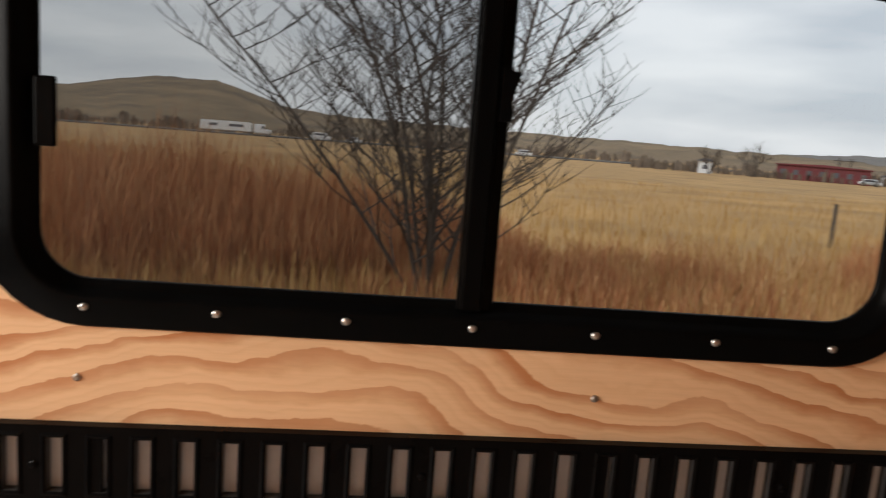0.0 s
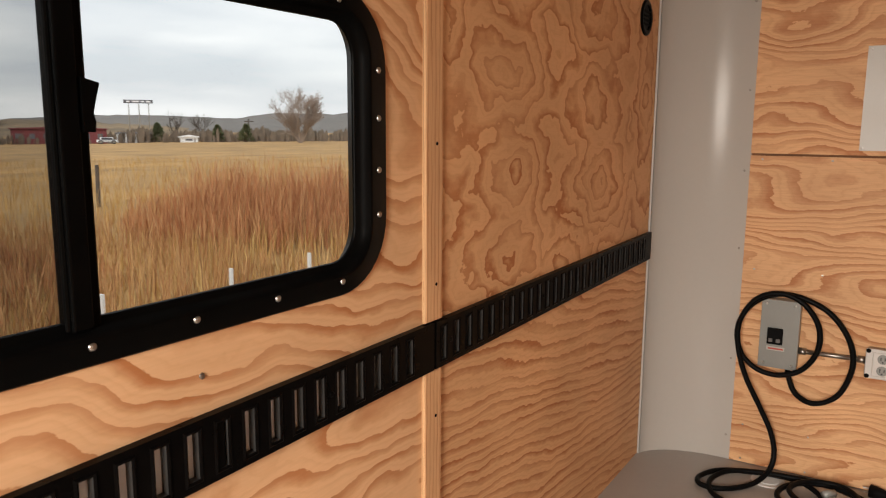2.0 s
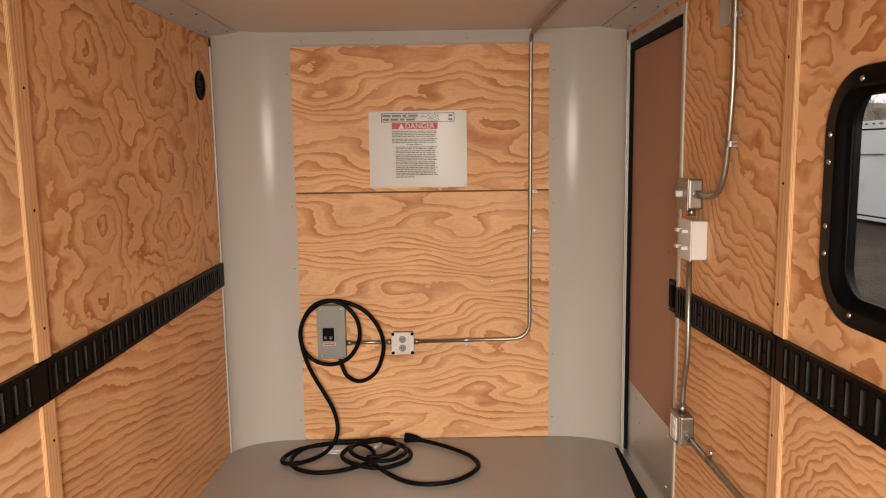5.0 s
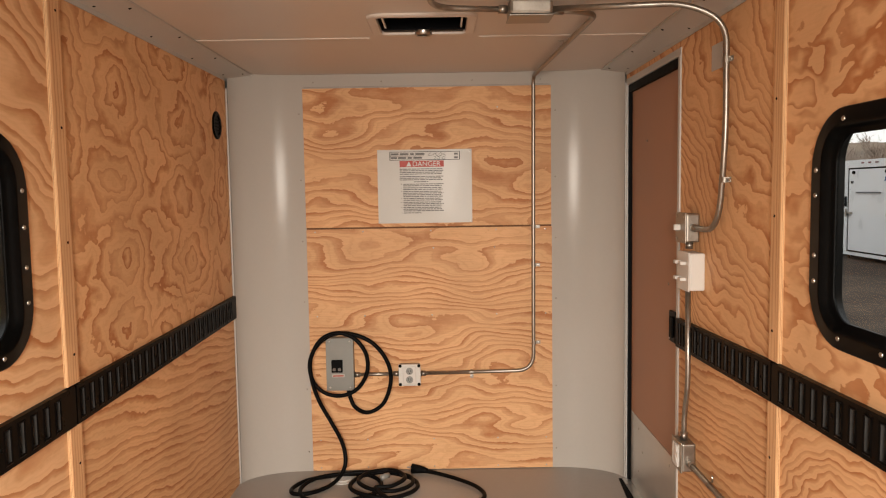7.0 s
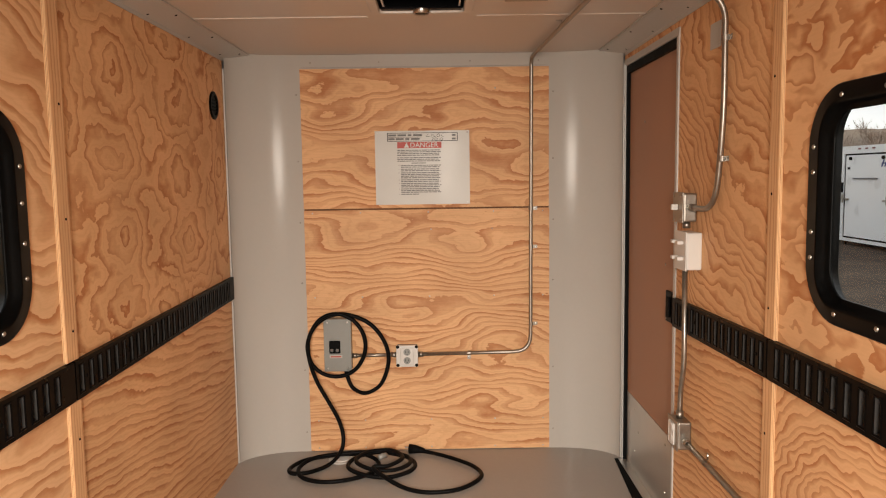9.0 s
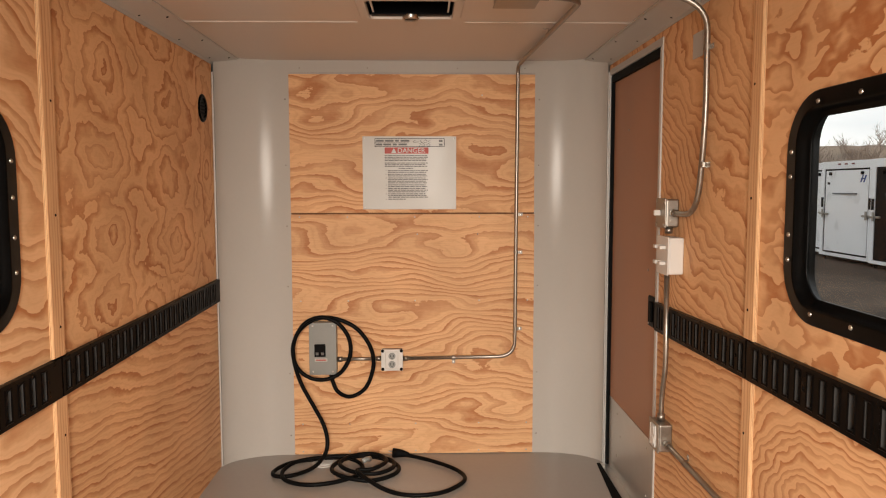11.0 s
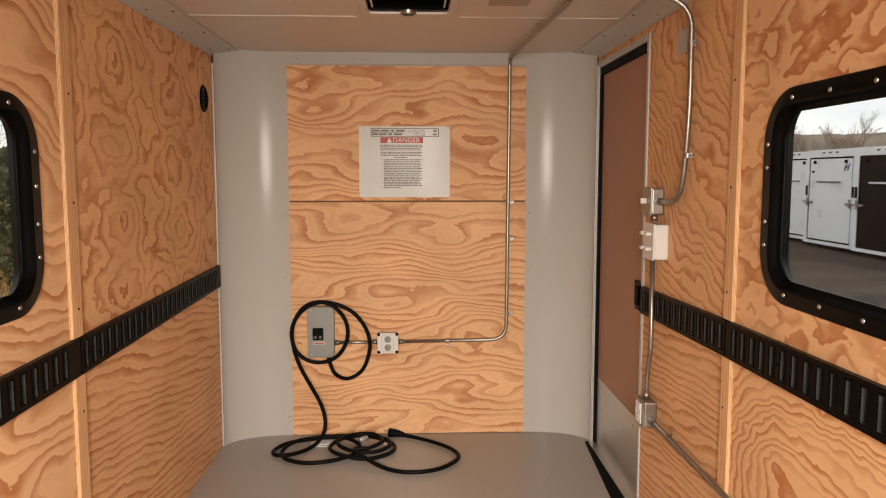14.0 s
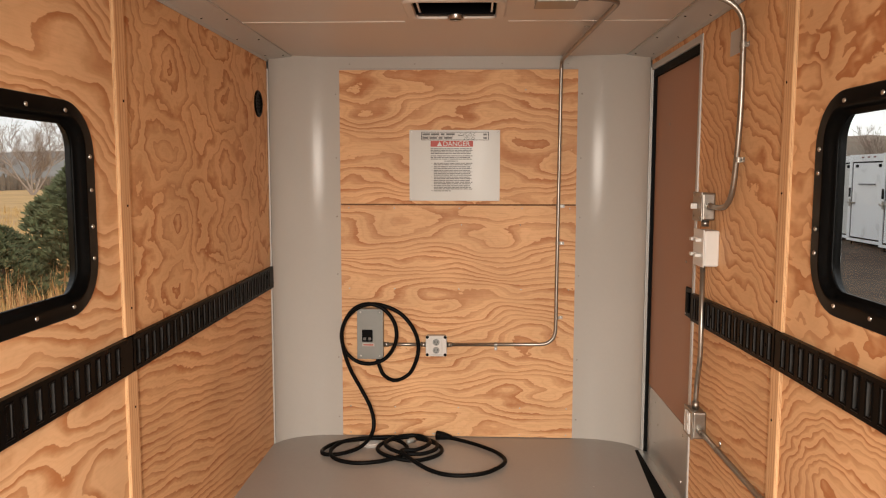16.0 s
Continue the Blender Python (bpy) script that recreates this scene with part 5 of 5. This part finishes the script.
# evergreens: a trunk with whorls of needle clumps
def evergreen(label, x, y, height, radius, seed, clumps, size, group=""):
    rd = random.Random(seed)
    z = land(x, y)
    ob = thing("evergreen_tree", label, "tree", (x, y, z), group)
    part("trunk", tube(bmesh.new(), [(x, y, z - 0.05), (x, y, z + height * 0.9)], height * 0.03, 6, True, 0.01), BARK, ob)
    vs, fs = [], []
    for _ in range(clumps):
        t = rd.random() ** 0.8
        a = rd.uniform(0, 6.283)
        r = radius * (1 - t) ** 0.7 * (0.55 + 0.5 * rd.random()) * (1 + 0.25 * math.sin(3 * a + 7 * t))
        c = Vector((x + r * math.cos(a), y + r * math.sin(a), z + height * (0.05 + 0.95 * t)))
        out = Vector((math.cos(a), math.sin(a), 0.55)).normalized()
        for _ in range(7):
            d = (out + Vector((rd.uniform(-1, 1), rd.uniform(-1, 1), rd.uniform(-0.5, 1))) * 0.8).normalized() * size * rd.uniform(0.6, 1.3)
            s = d.orthogonal().normalized() * size * 0.16
            b = len(vs)
            vs.extend((c - s, c + s, c + d * 0.6 + s * 0.8, c + d, c + d * 0.6 - s * 0.8))
            fs.append((b, b + 1, b + 2, b + 3, b + 4))
    me = bpy.data.meshes.new("crown")
    me.from_pydata(vs, [], fs)
    me.materials.append(PINE)
    cr = new("crown", me)
    cr.parent = ob
    cr.matrix_parent_inverse = Matrix.Translation(-ob.location)
    return ob


evergreen("dusty green juniper bush at the field edge", -6.5, 12.7, 2.30, 1.22, 31, 2900, 0.13)
evergreen("low dusty green juniper bush in dry grass", -7.3, 11.6, 1.1, 0.8, 35, 1100, 0.12)
for az, d, h, sd in ((-53.0, 185, 4.2, 32), (-48.9, 180, 3.6, 33), (-46.9, 178, 3.8, 34), (-57.3, 175, 2.6, 36)):
    x, y = polar(az, d)
    evergreen("dark round evergreen beside far buildings", x, y, h, h * 0.42, sd, 260, 0.5, "far evergreens")


# fence stakes with white tops, and field posts
def stake(y):
    ob = thing("fence_stake", "dark steel fence stake with white painted top", "fence post", (-5.4, y, GROUND), "fence stakes")
    part("shaft", box(boxed(-5.420, -5.380, y - 0.003, y + 0.003, GROUND - 0.1, -0.17), -5.403, -5.397, y - 0.02, y - 0.0031, GROUND - 0.1, -0.17), RUBBER, ob)
    part("top", boxed(-5.420, -5.380, y - 0.02, y + 0.004, -0.1695, 0.0, bevel=0.003), WHITE, ob, "white painted top")


for y in (4.46, 5.78, 6.85, 8.15):
    stake(y)
for x, y, h in ((-17.0, 12.0, 1.05),):
    ob = thing("fence_post", "weathered wooden post standing in the grass", "fence post", (x, y, land(x, y)), "field posts")
    part("post", tube(bmesh.new(), [(x, y, land(x, y) - 0.2), (x + 0.02, y, land(x, y) + h)], 0.055, 8, True, 0.045), BARK, ob)


# far buildings, sign and vehicles
def across(az, d):
    """A turned frame at a place: x across the line of sight, y away."""
    x, y = polar(az, d)
    return Matrix.Translation((x, y, land(x, y))) @ Matrix.Rotation(radians(-az), 4, "Z")


def put(bm, m):
    bmesh.ops.transform(bm, matrix=m, verts=bm.verts[:])
    return bm


def building(name, label, category, az, d, w, h, depth, wall, roof, windows, slope=0.5):
    m = across(az, d)
    ob = thing(name, label, category, m.translation)
    part("wall", put(boxed(-w / 2, w / 2, 0, depth, -0.5, h), m), wall, ob)
    bm = bmesh.new()
    a = [bm.verts.new((x, y, z)) for y in (-0.4, depth + 0.4) for x, z in ((-w / 2 - 0.4, h), (w / 2 + 0.4, h), (w / 2 + 0.4, h + 0.15), (0, h + slope), (-w / 2 - 0.4, h + 0.15))]
    bm.faces.new(a[:5])
    bm.faces.new(a[5:][::-1])
    for k in range(5):
        bm.faces.new((a[k], a[(k + 1) % 5], a[5 + (k + 1) % 5], a[5 + k]))
    part("roof", put(bm, m), roof, ob)
    for k in range(windows):
        x = -w / 2 + w * (k + 0.5) / windows
        part("window", put(boxed(x - w * 0.2 / windows, x + w * 0.2 / windows, -0.06, -0.002, h * 0.35, h * 0.7), m), SIGNGREY, ob)
    return ob


building("long_building", "long low dark-red building across the field", "building", -59.2, 168, 17.0, 2.9, 10, BARNRED, BARNRED, 7, 0.5)
building("shop_building", "low white building beside dark evergreens", "building", -54.6, 182, 6.8, 2.0, 8, VEHWHITE, SIGNGREY, 3, 0.3)
building("shed", "small white arched shed with a mast", "shed", -50.9, 178, 3.8, 1.1, 5, VEHWHITE, VEHWHITE, 1, 0.6)
building("distant_house", "small pale house beside bare trees", "house", -66.8, 160, 2.6, 2.4, 4, VEHWHITE, SIGNGREY, 1, 0.7)

m = across(-54.15, 215)
bsign = thing("roadside_sign", "wide grey roadside sign on three tall poles", "sign", m.translation)
part("board", put(boxed(-3.6, 3.6, -0.25, 0.25, 9.9, 10.8), m), SIGNGREY, bsign)
for x in (-2.4, 0.1, 2.5):
    part("pole", put(tube(bmesh.new(), [(x, 0.3, -1), (x, 0.3, 10.0)], 0.12, 8), m), STEEL, bsign)
for x0, x1 in ((-2.9, -2.1), (-1.5, 0.2), (0.6, 1.5), (1.9, 3.0)):
    part("print", put(boxed(x0, x1, -0.275, -0.251, 10.15, 10.55), m), VEHWHITE, bsign)
for az in (-58.3, -57.6, -46.7):
    m = across(az, 190)
    ob = thing("utility_pole", "wooden utility pole with crossarm", "utility pole", m.translation, "utility poles")
    part("pole", put(tube(bmesh.new(), [(0, 0, -0.5), (0, 0, 5.4)], 0.16, 6), m), BARK, ob)
    part("crossarm", put(boxed(-1.1, 1.1, -0.1, 0.1, 4.7, 4.9), m), BARK, ob)


def wheel(m, x, y, r, parent):
    w = part("wheel", put(disc(bmesh.new(), (x, y, r), (0, -1, 0), r, 0.3, 16), m), TYRE, parent)
    part("rim", put(disc(bmesh.new(), (x, y - 0.302, r), (0, -1, 0), r * 0.55, 0.02, 12), m), STEEL, w)


m = across(-101.4, 242)
truck = thing("semi_truck", "white semi truck with long box trailer on the highway", "truck", m.translation)
part("trailer_box", put(boxed(-11.0, 4.2, 0, 2.6, 1.2, 4.0, bevel=0.05), m), VEHWHITE, truck)
part("cab", put(boxed(4.9, 8.2, 0.1, 2.5, 0.9, 3.7, bevel=0.35), m), VEHWHITE, truck)
part("hood", put(boxed(8.1, 10.2, 0.3, 2.3, 0.8, 2.2, bevel=0.3), m), VEHWHITE, truck)
part("windscreen", put(boxed(7.2, 7.9, 0.05, 0.099, 2.3, 3.2), m), SIGNGREY, truck)
for x in (-9.5, -8.3, 4.6, 5.8, 9.2):
    wheel(m, x, 0, 0.5, truck)
for x0, x1 in ((-8.5, -6.0), (-2.6, 1.8)):
    part("lettering_bar", put(boxed(x0, x1, -0.03, -0.002, 2.4, 3.2), m), SIGNGREY, truck)


def car(label, az, d, ln_, h, name="parked_car"):
    m = across(az, d)
    ob = thing(name, label, "car", m.translation)
    part("body", put(boxed(-ln_ / 2, ln_ / 2, 0, 1.8, 0.3, h * 0.62, bevel=0.12), m), VEHWHITE, ob)
    part("cabin", put(boxed(-ln_ * 0.34, ln_ * 0.3, 0.1, 1.7, h * 0.6, h, bevel=0.2), m), VEHWHITE, ob)
    part("window", put(boxed(-ln_ * 0.28, ln_ * 0.24, 0.06, 0.099, h * 0.66, h * 0.9), m), SIGNGREY, ob)
    for x in (-ln_ * 0.32, ln_ * 0.32):
        wheel(m, x, 0, 0.36, ob)


car("white van on the distant highway", -95.4, 244, 7.0, 2.6)
car("white car on the distant highway", -92.9, 244, 5.0, 1.9)
car("white pickup near the far buildings", -80.0, 244, 5.2, 2.0)
car("white car parked before the red building", -56.3, 160, 3.8, 1.3)
car("white car parked before the white building", -56.3, 160, 3.4, 1.3)


# ---- parked trailers on the gravel lot ----
def parked_trailer(label, y0, y1, body, door, x0=12.2, tilt=0.0):
    """A box trailer seen on its rear: frame, ramp door with bars and latches, marker lights, jacks."""
    z0, z1 = LOT + 0.16, 2.06
    ob = thing("cargo_trailer", label, "trailer", (x0, (y0 + y1) / 2, LOT), "parked trailers")
    part("body", boxed(x0 + 0.05, x0 + 5.6, y0, y1, z0, z1, bevel=0.05), body, ob)
    bm = bmesh.new()
    for a in ((y0 - 0.01, y0 + 0.16, z0 - 0.03, z1 + 0.02), (y1 - 0.16, y1 + 0.01, z0 - 0.03, z1 + 0.02), (y0 + 0.1605, y1 - 0.1605, z1 - 0.20, z1 + 0.02), (y0 + 0.1605, y1 - 0.1605, z0 - 0.03, z0 + 0.06)):
        box(bm, x0 - 0.03, x0 + 0.049, *a)
    fr = part("rear_frame", bm, VEHWHITE, ob, "white metal rear frame")
    dr = part("ramp_door", boxed(x0 - 0.014, x0 - 0.0065, y0 + 0.215, y1 - 0.215, z0 + 0.11, z1 - 0.25, bevel=0.003), door, ob)
    part("handle_bar", boxed(x0 - 0.05, x0 - 0.0145, y0 + 0.75, y1 - 0.65, 1.12, 1.16), SIGNGREY if door is VEHWHITE else VEHWHITE, dr)
    for s, yy in ((1, y0 + 0.19), (-1, y1 - 0.19)):
        lt = part("latch", boxed(x0 - 0.07, x0 - 0.0145, yy + s * 0.02 - 0.22, yy + s * 0.02 + 0.22, 0.50, 0.56, bevel=0.01), STEEL, dr)
        part("lock", boxed(x0 - 0.09, x0 - 0.071, yy - 0.04, yy + 0.04, 0.42, 0.66), STEEL, lt)
        part("hinge", boxed(x0 - 0.05, x0 - 0.031, yy - s * 0.10 - 0.05, yy - s * 0.10 + 0.05, 0.72, 1.02), RUBBER, fr)
        part("door_stop", disc(bmesh.new(), (x0 - 0.0145, yy + s * 0.30, z1 - 0.34), (-1, 0, 0), 0.05, 0.05, 12), RUBBER, dr)
    for k in range(3):
        y = (y0 + y1) / 2 + (k - 1) * 0.35
        part("marker_light", boxed(x0 - 0.05, x0 - 0.031, y - 0.06, y + 0.06, z1 - 0.09, z1 - 0.05), BARNRED, fr)
    for y in (y0 + 0.1, y1 - 0.1):
        part("jack", tube(bmesh.new(), [(x0 + 0.1, y, z0), (x0 + 0.1, y, LOT + 0.10), (x0 + 0.1, y, LOT)], 0.032, 8), DARKGREY, ob)
    for y in (y0 + 0.2, y1 - 0.2):
        w = part("wheel", disc(bmesh.new(), (x0 + 3.0, y - 0.1, LOT + 0.34), (0, 1, 0), 0.34, 0.2, 20), TYRE, ob)
        part("rim", disc(bmesh.new(), (x0 + 3.0, y - 0.12, LOT + 0.34), (0, 1, 0), 0.2, 0.24, 16), STEEL, w)
    part("axle", tube(bmesh.new(), [(x0 + 3.0, y0 + 0.1, LOT + 0.34), (x0 + 3.0, y1 - 0.1, LOT + 0.34)], 0.05, 8), STEEL, ob)
    # near-black chassis slab, also painting the shadow in the gap under the body
    part("chassis_shade", boxed(x0 + 0.12, x0 + 5.4, y0 + 0.18, y1 - 0.18, z0 - 0.10, z0 - 0.031), DARKGREY, ob)
    part("door_seal", boxed(x0 - 0.006, x0 + 0.045, y0 + 0.161, y1 - 0.161, z0 + 0.061, z1 - 0.201), RUBBER, ob, "black rubber seal round the ramp door")
    return ob, dr


t1, d1 = parked_trailer("white cargo trailer with closed rear ramp door", 20.25, 22.85, VEHWHITE, VEHWHITE)
for ya, lean in ((20.66, 0.10), (20.80, 0.10)):
    bm = bmesh.new()
    loft(bm, [[(x, ya + dy, z) for dy, z in ((0.0, 1.46), (0.07, 1.46), (0.07 - lean, 1.66), (-lean, 1.66))] for x in (12.182, 12.1855)])
    bm.verts.ensure_lookup_table()
    bm.faces.new(bm.verts[0:4])
    part("decal", bm, BLUE, d1, "dark blue slanted bars")
part("decal", boxed(12.182, 12.1855, 20.66, 20.84, 1.545, 1.58), BLUE, d1)
part("decal", boxed(12.182, 12.1855, 22.40, 22.54, 1.40, 1.47), RUBBER, d1)
parked_trailer("dark grey cargo trailer with closed rear ramp door", 17.40, 20.05, VEHWHITE, DARKGREY, 12.05)
parked_trailer("dark cargo trailer parked in the row", 14.50, 17.15, DARKGREY, DARKGREY, 12.0)
parked_trailer("white cargo trailer parked in the row", 23.15, 25.50, VEHWHITE, VEHWHITE, 12.55)
parked_trailer("pale grey cargo trailer parked in the row", 25.80, 28.30, VEHWHITE, COVE, 12.9)
parked_trailer("white cargo trailer parked in the row", 28.60, 31.20, VEHWHITE, VEHWHITE, 12.6)
